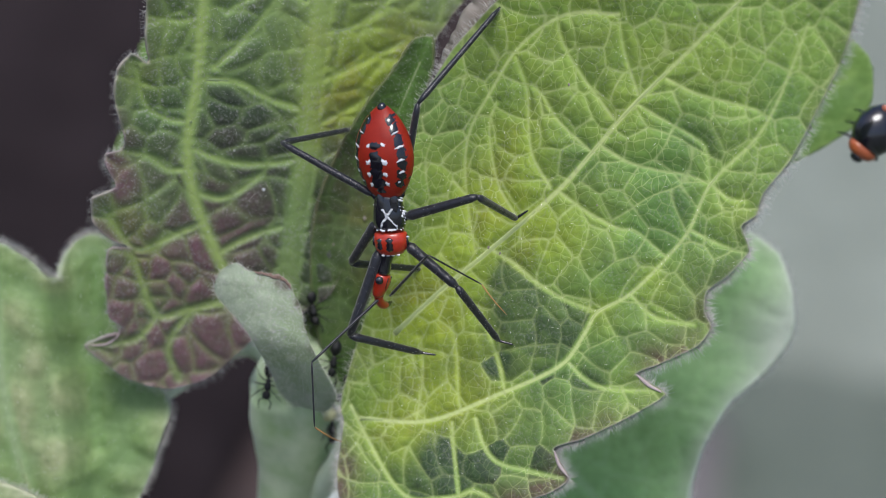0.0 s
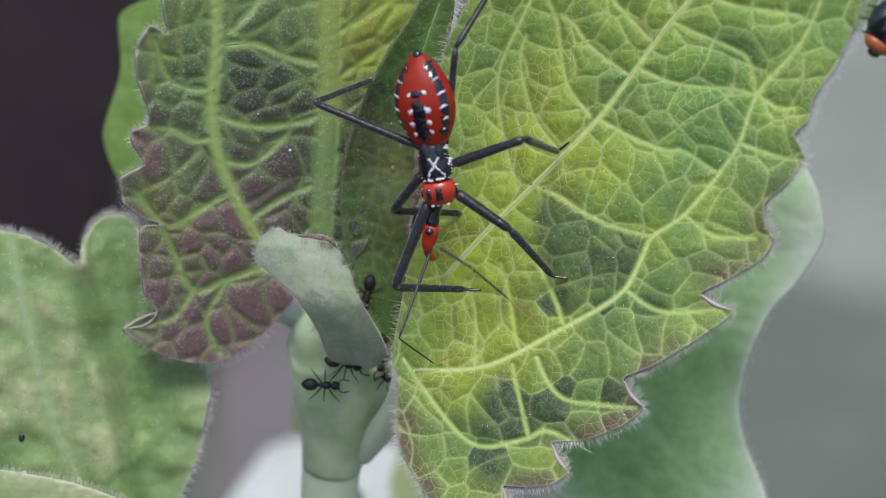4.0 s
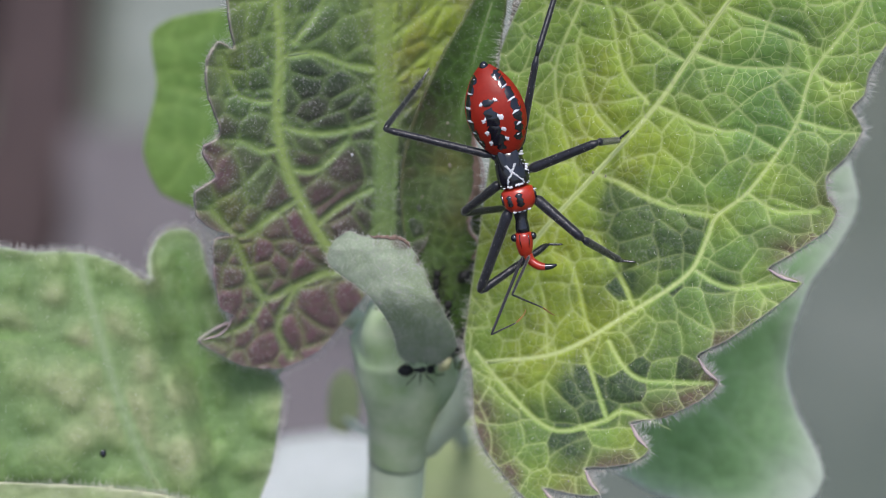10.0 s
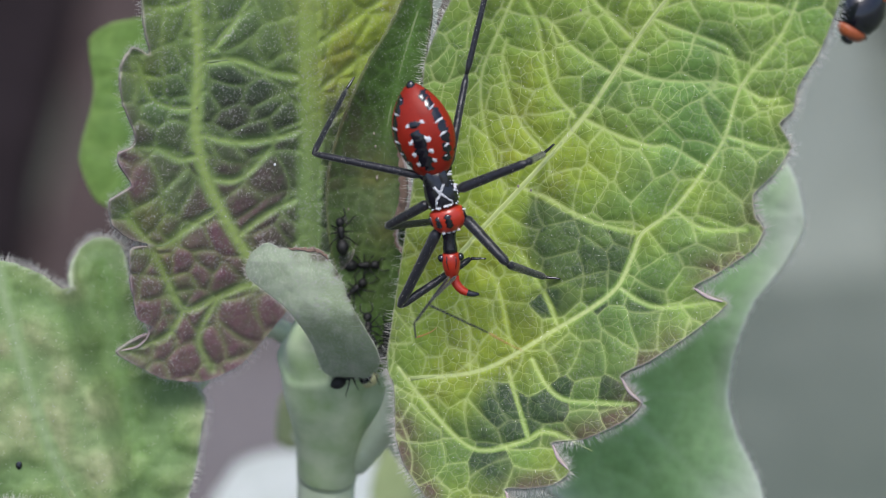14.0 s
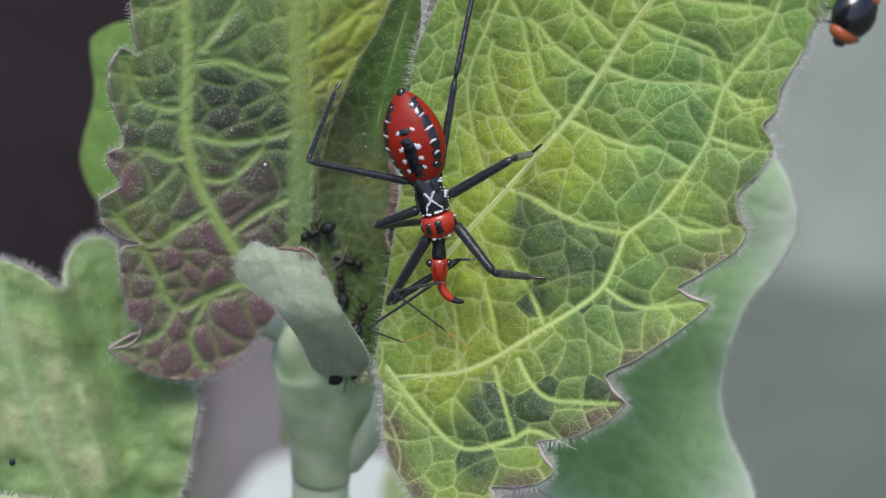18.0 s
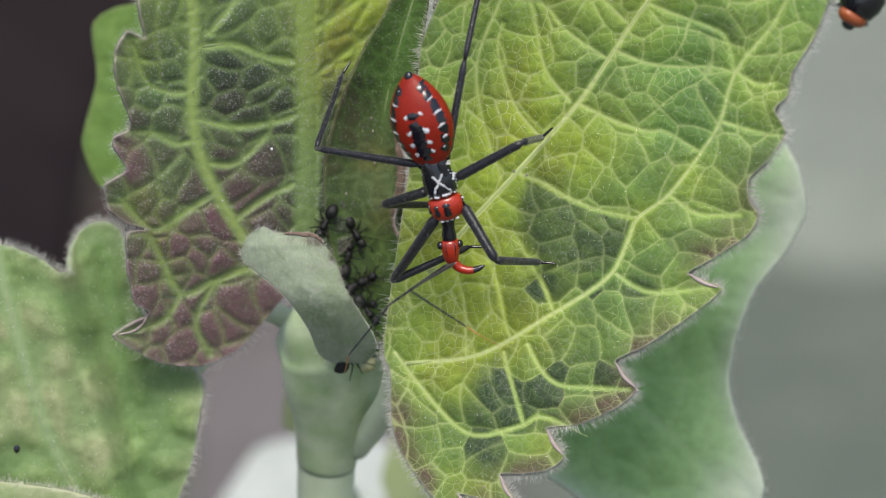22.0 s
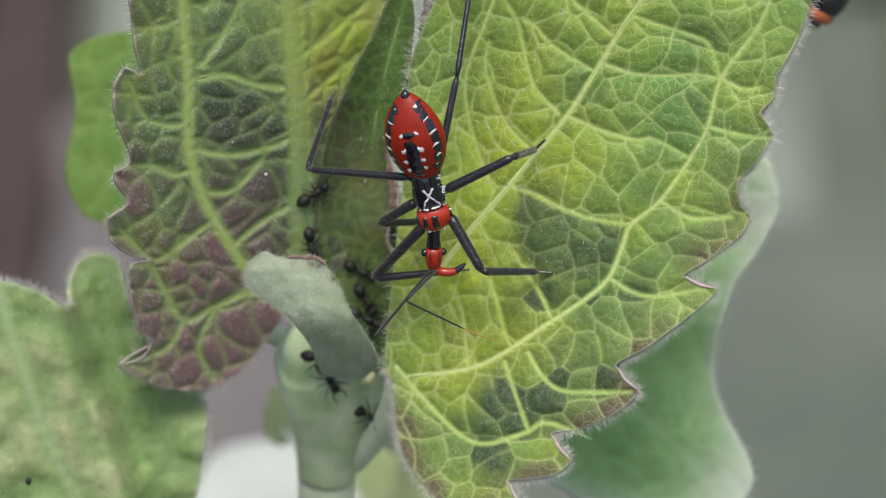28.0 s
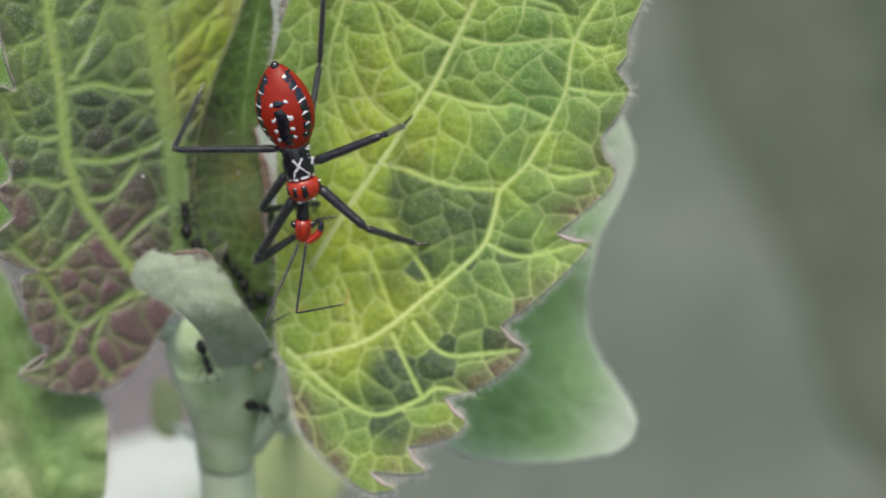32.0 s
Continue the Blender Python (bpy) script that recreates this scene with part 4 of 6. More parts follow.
    sill = Leaf([(-46, -16.6), (-36, -16.7), (-30.7, -17.1), (-27.2, -17.6), (-24.3, -18.4), (-21.7, -19.6), (-20.4, -22.5), (-22, -27), (-28, -31), (-40, -31), (-47, -24)],
                lambda x, y: -5.0 + 0.03 * (-x - 27) - 0.02 * (y + 18) ** 2, [([(-24, -28), (-32, -23), (-42, -20)], 0.8)], 0.34, 2.4, 0.4, 45, deep=0.1, flush=0.4, rim=0.8, vein_strength=0.3)
    ob = sill.blade("leaf", M_PALE_GREEN, plant_leaf, "pale yellow-green leaf below the lobed leaf", 0.35)
    sill.hairs("hairs", ob, 1500, 0.6, 0.7, thin=0.018)
    under = Leaf([(5, -8), (8, 4), (14, 10), (20.5, 10.4), (24.4, 8.6), (26.0, 5.5), (26.3, 2.4), (24.7, -0.6), (22.5, -3.3), (21.1, -6.8), (20.6, -10.2), (21.2, -12.9), (22.4, -15.4), (23.2, -17.8), (22.7, -19.6), (20.6, -20.6), (15.8, -20.5), (9.8, -19.1), (4.5, -15.0)],
                 lambda x, y: -20.5 - 0.06 * (y + 4) + 0.05 * (x - 15) - 0.08 * np.abs(x - 12 - 0.3 * y) + 0.5 * np.sin(0.55 * y + 0.2 * x), [([(6, -10), (12, 0), (20, 9), (24, 11)], 0.8), ([(8, -8), (15, -13), (20, -18)], 0.6), ([(11, -2), (18, -4), (23, -4)], 0.4)], 0.34, 3.0, 0.35, 43, deep=0.3, rim=0.9, curl=-0.3)
    # wider pale rim; two outer tips painted lighter, as clear of the broad leaf's shadow
    under.values["rim"] = np.clip(under.values["rim"] + 0.55 * np.exp(-under.rim_d / 0.9) + 0.75 * np.exp(-((under.pts[:, 0] - 25.5) ** 2 + (under.pts[:, 1] - 2.5) ** 2) / 12.0) + 0.7 * np.exp(-((under.pts[:, 0] - 21.5) ** 2 + (under.pts[:, 1] + 18.5) ** 2) / 9.0), 0, 1)
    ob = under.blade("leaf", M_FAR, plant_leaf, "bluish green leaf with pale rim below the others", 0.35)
    under.hairs("hairs", ob, 1500, 0.6, 0.9)
    back = Leaf([(-15, 20), (-20, 19.5), (-26.5, 18.6), (-28.6, 17.2), (-28.2, 13.0), (-29.4, 8.0), (-28.0, 4.6), (-24.0, 3.0), (-18, 2), (-13, 8)],
                lambda x, y: -27 + 0.05 * (x + 22) ** 1.0, [([(-14, 8), (-20, 11), (-27, 13)], 0.7)], 0.4, 3.0, 0.3, 47, deep=0.25, rim=0.3)
    back.blade("leaf", M_LIT, plant_leaf, "bright green leaf behind the shoot", 0.3)
    high = Leaf([(17, 10), (21, 13), (25.8, 16.4), (28.2, 18.4), (29.6, 21.0), (28.8, 24.2), (25, 26.5), (19, 24), (16, 16)],
                lambda x, y: -18.0 + 0.06 * (x - 26) - 0.03 * (y - 17), [([(17, 12), (24, 19), (28, 23)], 0.6)], 0.4, 3.0, 0.3, 49, deep=0.3, rim=0.2)
    high.blade("leaf", M_LIT, plant_leaf, "bright green leaf under the beetle", 0.3)
    pale = Leaf([(-24, -21), (-17, -19.5), (-11, -20), (-6, -22), (-7, -29), (-13, -38), (-22, -38), (-29, -31)],
                lambda x, y: -110 + 0.06 * (x + 10) - 1.2 * (y + 29), [], 0.5, 3.0, 0.3, 53, deep=0.0, rim=0.1)
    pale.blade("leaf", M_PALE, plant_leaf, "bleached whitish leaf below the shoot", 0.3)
    tip = Leaf([(-15.2, -11.6), (-14.0, -10.4), (-12.8, -11.6), (-12.8, -14), (-13.8, -15.6), (-15.4, -14.8)], lambda x, y: -50 - 0.8 * (y + 13), [], 0.3, 2.0, 0.1, 57, deep=0.0, rim=0.1)
    tip.blade("leaf", M_GOLD, plant_leaf, "tiny yellow-green side leaf", 0.3)
    gold = Leaf([(-6, -14), (-1, -14.4), (2.5, -17.5), (1, -24), (-4.5, -27.5), (-8.5, -21)], lambda x, y: -75 - 0.9 * (y + 20), [], 0.4, 2.0, 0.2, 59, deep=0.0, rim=0.1)
    gold.blade("leaf", M_GOLD, plant_leaf, "pale yellow-green leaf behind the stem", 0.3)


plant_leaf = top


build_leaves()


def build_stem():
    """The stem stands upright: in the shoot's space it leans back as it goes down."""
    up = np.array([0.0, math.cos(radians(DOWN)), math.sin(radians(DOWN))])
    def along_stem(rows):
        line = spline([np.array([x, -8.5, -14.5]) + h * up + (0, 0, -1.5 if h > 5 else 0) for h, r, x in rows], 5)
        return line, np.interp(np.linspace(0, 1, len(line)), np.linspace(0, 1, len(rows)), [r for h, r, x in rows])
    line, radii = along_stem(((9, 0.6, -9.6), (6, 1.8, -9.6), (3.5, 3.4, -9.3), (1.5, 4.2, -9.0), (-1.5, 3.9, -9.0), (-4.0, 3.2, -9.1), (-6.5, 2.6, -9.4), (-9, 2.23, -9.7)))
    me = tube("swollen_node", line, radii, 36)
    middle = np.repeat(line, 36, 0) * MM
    for v in me.vertices:                                    # shallow furrows between its ribs
        c = Vector(middle[min(v.index, len(middle) - 1)])
        d = v.co - c
        fade = max(0.0, min(1.0, (len(line) - 2 - v.index // 36) / 9))
        v.co = c + d * (1 + fade * (0.07 * math.cos(5 * math.atan2(d.z, d.x) + 0.6) + 0.05 * noise.noise(v.co * 420)))
    part("swollen_node", me, M_NODE, top, "swollen pale node mottled with green hollows")
    line, radii = along_stem(((-4.4, 2.3, -9.3), (-7, 2.25, -9.6), (-9, 2.2, -9.7), (-14, 2.15, -9.9), (-30, 2.1, -10), (-60, 2.2, -10), (-120, 2.5, -10), (-250, 3.0, -10), (-446, 3.6, -10)))
    part("stem", tube("stem", line, radii, 20), M_STEM, top, "pale grey-green felted stem")
    for a, b, c, r in (((-6.8, -10.5, -18), (-4.4, -15.5, -40), (-3.0, -18, -77), 0.9), ((-10.4, -7, -18), (-15, -5, -18), (-20.5, -10.5, -12.6), 0.9), ((-7, -8, -17), (0, -8, -17), (8, -8, -22), 1.0), ((-9, -6, -18), (-12, 2, -20), (-15, 8, -27), 0.9), ((-7, -6, -17), (6, 4, -18), (18, 13, -18.5), 0.9), ((-10, -15, -21), (-12, -15, -34), (-13.8, -14.6, -49), 0.35), ((-9.6, -16, -18), (-10, -24, -70), (-13, -26, -114), 0.8), ((-3.4, -8.4, -6.8), (-4.6, -11.6, -11.5), (-7.4, -15.2, -18.0), 1.2)):
        part("petiole", tube("petiole", spline([a, b, c], 8), np.linspace(r, 0.8 * r, 17), 12), M_STEM, top)
    part("cream_scar", ball("cream_scar", 0.8, 0.55, 0.4, 12, 8, 0.4), M_CREAM, top, "cream-coloured scar on the node", at=pose(-6.2 * MM, -8.7 * MM, -11.0 * MM, 20, 25, 20))
    # the withered strip above the narrow leaf
    w = spline([(-0.9, 16.0, -1.6), (-0.6, 17.2, -1.0), (0.2, 19.0, 0.2), (1.6, 21.4, 1.2), (3.4, 24.5, 2.0)], 8)
    part("withered_bract", tube("withered_bract", w + 0.07 * np.random.default_rng(4).normal(0, 1, w.shape), np.interp(np.linspace(0, 1, len(w)), [0, 0.4, 0.7, 1], [0.2, 0.5, 0.9, 0.8]), 9, 0.5), M_DRY, top, "withered greyish bract")


build_stem()


# ---------------------------------------------------------------- the assassin bug
bug = thing("assassin_bug", "red and black long-legged assassin bug nymph with white spots", "insect", fr(-1.5, 4.5, 3.4))


def on_abdomen(x, y):
    """Height of the abdomen's back at x, y."""
    r = np.interp(y, [p[0] for p in ABDOMEN], [p[1] for p in ABDOMEN])
    dz = np.interp(y, [p[0] for p in ABDOMEN], [p[2] for p in ABDOMEN])
    return dz + 0.7 * math.sqrt(max(r * r - x * x, 0.0))


ABDOMEN = [(3.25, 0.8, 0.0), (3.5, 1.15, 0.0), (4.2, 1.62, 0.05), (5.2, 2.02, 0.1), (6.2, 2.16, 0.15), (7.2, 2.04, 0.15), (8.1, 1.72, 0.1), (8.9, 1.24, 0.05), (9.4, 0.78, 0.0), (9.72, 0.4, -0.05), (9.85, 0.1, -0.05)]


def patch(name, x, y, rx, ry, material, parent, turn=0.0, thick=0.05, wob=0.25):
    """A slightly raised blotch that lies on the abdomen's back."""
    rng = np.random.default_rng(int(abs(x * 71 + y * 13) * 10))
    verts, faces = [], []
    n = 14
    c, s = math.cos(turn), math.sin(turn)
    for ring, k in ((0.0, 1), (0.6, n), (1.0, n)):
        for i in range(k):
            a = 2 * math.pi * i / n
            w = 1 + wob * (rng.random() - 0.5) if ring == 1.0 else 1
            u, v = ring * rx * math.cos(a) * w, ring * ry * math.sin(a) * w
            px, py = x + c * u - s * v, y + s * u + c * v
            verts.append((px * MM, py * MM, (on_abdomen(px, py) + 0.03 + thick * (1.1 - ring)) * MM))
    for i in range(n):
        j = (i + 1) % n
        faces += [(0, 1 + i, 1 + j), (1 + i, 1 + n + i, 1 + n + j, 1 + j)]
    return part(name, mesh_from(name, verts, faces), material, parent)


def build_bug():
    prof = [tuple(np.array(p)) for p in spline(ABDOMEN, 4)]
    ab = part("abdomen", lathe("abdomen", prof, 28, 0.7), M_DEEP_RED, bug, "glossy deep red abdomen with white-flecked black bands", at=pose(0, 0, 0, 0, -17, 0))
    part("tail_tip", ball("tail_tip", 0.36, 0.42, 0.34), M_BLACK, ab, at=Matrix.Translation((0, 9.62 * MM, 0.05 * MM)))
    for x, y, rx, ry, turn in ((0.0, 7.3, 0.4, 0.27, 0), (-0.02, 6.5, 0.4, 0.42, 0.2), (0.02, 6.0, 0.5, 0.5, -0.3), (0.0, 5.2, 0.5, 0.46, 0.3), (0.02, 4.5, 0.48, 0.42, -0.2), (0.0, 3.95, 0.34, 0.26, 0)):
        patch("black_patch", x, y, 1.05 * rx, ry, M_BLACK, ab, turn, 0.06, 0.7)
    for side in (-1, 1):
        for y, x, h in ((8.95, 0.72, 0.34), (8.35, 1.06, 0.42), (7.55, 1.42, 0.5), (6.7, 1.62, 0.52), (5.85, 1.64, 0.52), (5.05, 1.48, 0.48), (4.4, 1.24, 0.34)):
            patch("black_patch", side * (x + 0.12), y, 0.27, h, M_BLACK, ab, side * 0.2, 0.05, 0.4)
        for y, x, w in ((9.0, 0.68, 0.17), (8.1, 1.16, 0.24), (7.15, 1.5, 0.27), (6.2, 1.6, 0.26), (5.3, 1.5, 0.22), (4.55, 1.26, 0.16)):
            patch("white_spot", side * (x + 0.1), y, 0.85 * w, 0.09, M_WHITE, ab, side * 0.35, 0.05, 0.9)
        for y, x, r in ((7.3, 0.46, 0.17), (6.1, 0.55, 0.23), (5.2, 0.52, 0.2), (4.45, 0.46, 0.18)):
            patch("white_spot", side * (x + 0.1 + 0.04 * math.sin(9 * y)), y + 0.05 * side, 0.72 * r, r, M_WHITE, ab, side * 0.7, 0.05, 1.0)
    th = part("thorax", lathe("thorax", [(0.75, 0.7, 0), (0.85, 1.05, 0), (1.4, 1.18, 0.02), (2.2, 1.12, 0.02), (3.0, 1.0, 0), (3.5, 0.9, 0), (3.62, 0.5, 0)], 22, 0.75), M_BLACK, bug, "shiny black thorax with white marks")
    for a, b in (((-0.55, 1.2), (-0.05, 2.0)), ((0.62, 1.2), (-0.05, 2.0)), ((-0.05, 2.0), (-0.35, 2.5)), ((-0.05, 2.0), (0.3, 2.5)), ((-0.6, 0.98), (-0.28, 0.96)), ((0.02, 0.98), (0.5, 1.0))):
        line = [(a[0] + u * (b[0] - a[0]), a[1] + u * (b[1] - a[1]), 0.75 * math.sqrt(max(1.25 - (a[0] + u * (b[0] - a[0])) ** 2, 0)) + 0.02) for u in np.linspace(0, 1, 5)]
        jolt = np.random.default_rng(int(100 * abs(a[0] + 3 * b[1])))
        fine = spline(line, 4) + np.column_stack([jolt.normal(0, 0.03, (17, 2)), np.zeros(17)])
        part("white_line", tube("white_line", fine, jolt.uniform(0.045, 0.1, 17), 6), M_WHITE, th)
    flecks = np.random.default_rng(12)
    for x, y in ((1.12, 1.3), (1.02, 1.45), (1.14, 1.75), (1.0, 2.05), (1.1, 2.2), (1.06, 2.5), (-1.0, 2.75), (0.85, 0.95), (-0.85, 0.95), (0.98, 1.0), (1.0, 3.2), (0.92, 3.05), (1.2, 0.2), (1.25, 0.35), (1.1, 1.55), (0.95, 1.9), (1.08, 2.05), (0.9, 2.35), (0.85, 2.62), (-1.02, 1.15), (0.6, 1.1)):
        r = 0.03 + 0.08 * flecks.random() ** 2
        part("white_spot", ball("white_spot", r, 2.0 * r, 0.7 * r, 8, 6, 0.8), M_WHITE, th, at=pose(x * MM, y * MM, 0.75 * math.sqrt(max(1.3 - x * x, 0.16)) * MM, 0, 0, 90 * flecks.random()))
    for k, x in enumerate((-0.42, 0.42)):
        part("wing_pad", ball("wing_pad", 0.34, 0.95, 0.12, 12, 8), M_BLACK, th, at=pose(x * MM, 2.75 * MM, 0.66 * MM, 0, 0, -6 if x > 0 else 6))
    pr = part("pronotum", lathe("pronotum", [(-0.95, 0.55, 0), (-0.88, 0.85, 0), (-0.5, 1.12, 0.03), (0.1, 1.25, 0.06), (0.6, 1.14, 0.04), (0.82, 0.8, 0), (0.85, 0.3, 0)], 24, 0.72), M_RED, bug, "domed orange-red pronotum with black stripes")
    for x, rx, a, b in ((0.0, 0.27, -0.6, 0.45), (-0.66, 0.24, -0.45, 0.4), (-1.14, 0.12, -0.3, 0.5), (1.16, 0.13, -0.4, 0.5)):
        line = [(x, y, 0.06 + 0.70 * math.sqrt(max(float(np.interp(y, (-0.95, -0.88, -0.5, 0.1, 0.6, 0.82), (0.55, 0.85, 1.12, 1.25, 1.14, 0.8))) ** 2 - x * x, 0.01))) for y in np.linspace(a, b, 7)]
        part("black_stripe", tube("black_stripe", line, rx * np.array([0.3, 1.1, 0.8, 1.0, 0.6, 1.1, 0.3]), 8, 0.3), M_BLACK, pr)
    for x in (-0.55, -0.2, 0.15, 0.5):
        part("white_spot", ball("white_spot", 0.15, 0.09, 0.1, 8, 6, 0.4), M_WHITE, pr, at=Matrix.Translation((x * MM, -0.92 * MM, 0.45 * MM)))


BEAK = []


def build_head():
    """Neck, head, eyes and beak in one moving part with its pieces."""
    nk = part("head", lathe("head", [(-4.35, 0.12, -0.1), (-4.3, 0.3, -0.08), (-4.05, 0.48, -0.02), (-3.5, 0.6, 0.02), (-2.9, 0.66, 0.04), (-2.55, 0.58, 0.0), (-2.45, 0.3, 0)], 20, 0.9), M_RED, bug, "narrow red head with black stripes")
    part("neck", lathe("neck", [(-2.6, 0.5, 0), (-2.2, 0.52, 0), (-1.6, 0.44, 0), (-1.1, 0.52, 0), (-0.8, 0.6, 0)], 16, 0.9), M_BLACK, nk)
    for x in (-1, 1):
        part("eye", ball("eye", 0.27, 0.3, 0.3, 12, 9), M_BLACK, nk, at=Matrix.Translation((x * 0.66 * MM, -2.85 * MM, 0.06 * MM)))
        part("black_stripe", tube("black_stripe", [(x * 0.3, -2.6, 0.55), (x * 0.33, -3.1, 0.53), (x * 0.25, -3.6, 0.5)], [0.03, 0.045, 0.02], 6), M_BLACK, nk)
    line = spline([(0.0, 0.0, 0.0), (0.3, -0.35, 0.05), (0.8, -0.55, 0.2), (1.25, -0.55, 0.3), (1.7, -0.42, 0.36), (2.1, -0.2, 0.4)], 5)
    me = tube("beak", line, np.interp(np.linspace(0, 1, len(line)), [0, 0.5, 0.7, 0.85, 1], [0.34, 0.3, 0.24, 0.2, 0.08]), 10)
    me.materials.append(M_RED)
    me.materials.append(M_BLACK)
    for p in me.polygons:
        p.material_index = int(p.index >= 0.62 * 10 * (len(line) - 1))
    BEAK.append(part("beak", me, M_RED, nk, "curved red beak with black tip", at=Matrix.Translation((0.15 * MM, -4.2 * MM, 0))))
    return nk


build_bug()
bug_head = build_head()


def limb(name, length, r0, r1, material, label="", bow=0.0, tip=None, hairy=True):
    """A rod along its own y axis from 0 to length, swollen a little at the joints."""
    u = np.linspace(0, 1, 13)
    pts = np.column_stack([0 * u, length * u, bow * np.sin(math.pi * u)])
    rad = r0 + (r1 - r0) * u + 0.12 * r0 * np.exp(-((u - 0.02) / 0.05) ** 2) + 0.14 * r1 * np.exp(-((u - 0.98) / 0.05) ** 2)
    rad[0], rad[-1] = 0.55 * r0, 0.6 * r1
    ob = part(name, tube(name, pts, rad, 10), material, bug, label)
    if tip:
        v = np.linspace(0, 1, 6)
        part("pale_tip", tube("pale_tip", np.column_stack([0 * v, length * (1 - 0.18 * (1 - v)), 0 * v]), np.array([0.9, 1.0, 1.03, 1.04, 1.02, 0.8]) * r1, 9), tip, ob, "ash-grey hairy end")
    if hairy:
        rng = np.random.default_rng(int(length * 100))
        n = int(110 * length / 5)
        verts, faces = [], []
        for i in range(n):
            y, a = rng.uniform(0.05, 1) * length, rng.uniform(0, 2 * math.pi)
            w = np.array([math.cos(a), rng.uniform(0.1, 0.7), math.sin(a)])
            r = r0 + (r1 - r0) * y / length
            root = np.array([r * 0.9 * math.cos(a), y, r * 0.9 * math.sin(a) + bow * math.sin(math.pi * y / length)])
            e = root + w * rng.uniform(0.1, 0.24)
            s = np.cross(w, (0.3, 0.1, 0.7))
            s *= 0.006 / np.linalg.norm(s)
            t = np.cross(w, s)
            t *= 0.006 / np.linalg.norm(t)
            b = len(verts)
            verts += [(root + s) * MM, (root - s) * MM, (root + t) * MM, e * MM]
            faces += [(b, b + 1, b + 3), (b + 1, b + 2, b + 3), (b + 2, b, b + 3)]
        part("hairs", mesh_from("hairs", verts, faces), M_HAIR, ob, "fine pale leg hairs", "stuff")
    return ob


# hip in the bug's space, lengths of femur and tibia, radii, and the time rows of knee (x, y) and foot (x, y, z)
BODY = [(0, -1.6, 4.6, 10.6, 17.7), (1, -1.6, 4.6, 10.7, 19.4), (2, -1.5, 4.6, 11.3, 19.1), (3, -1.5, 4.5, 11.2, 17.3), (4, -1.5, 4.4, 11.1, 15.4), (4.5, -1.5, 4.4, 11.1, 15.4), (6.5, -1.8, 4.2, 10.2, 7.6), (7, -1.6, 4, 10.8, 6.8), (8, -1.4, 3.7, 11.9, 4.5), (9, -1.2, 3.6, 13.1, 7.4), (10, -0.9, 3.5, 14.3, 9.3), (11, -0.6, 3.4, 15, 11.6), (12, -0.3, 3.2, 15.6, 10.8), (13, -0.3, 3.1, 15.7, 13.4), (13.5, -0.3, 3.1, 15.2, 14), (15.5, 0.1, 2.8, 16, 17.4), (16, 0.1, 2.8, 16, 17.4), (17, 0.1, 2.7, 15.5, 17.9), (18, 0.2, 2.6, 15.3, 16.1), (19, 0.2, 2.4, 15.5, 17.9), (20, 0.1, 2.4, 14.2, 17.1), (21, 0, 2.6, 14.5, 20.4), (22, 0.1, 2.8, 15.6, 19.6), (23, -0.1, 2.9, 14.5, 20.4), (24, -0.2, 3.1, 13.3, 21.2), (25, -0.2, 3.3, 13.4, 22.7), (25.5, -0.3, 3.2, 13.3, 21.2), (27.5, -0.6, 3.3, 11.8, 24.9), (28, -0.7, 3.3, 10.7, 26.7), (29, -0.9, 3.7, 8.7, 24.8), (30, -1.1, 4, 7.4, 23.8), (31, -1.4, 4.3, 5.4, 21.4), (32, -1.2, 4.3, 5.4, 21.4)]
HEAD = [(0, 8, 75, -9), (4, 8, 75, -12), (6.5, 0, 20, -10), (7, 0, 0, -9), (9, 0, 0, -9), (11, 0, 0, -6), (13, 0, 0, -10), (19, 0, 0, -15), (21.5, 0, 0, -8), (23, 0, 0, -14), (28, 0, 0, -12), (32, 0, 0, -13)]
BEAK_TURN = [(0, -20), (6, -20), (9, -15), (13, -34), (16, -36), (19, -38), (21, 0), (23, -6), (25, 5), (28, 19), (30, 50), (32, 62)]
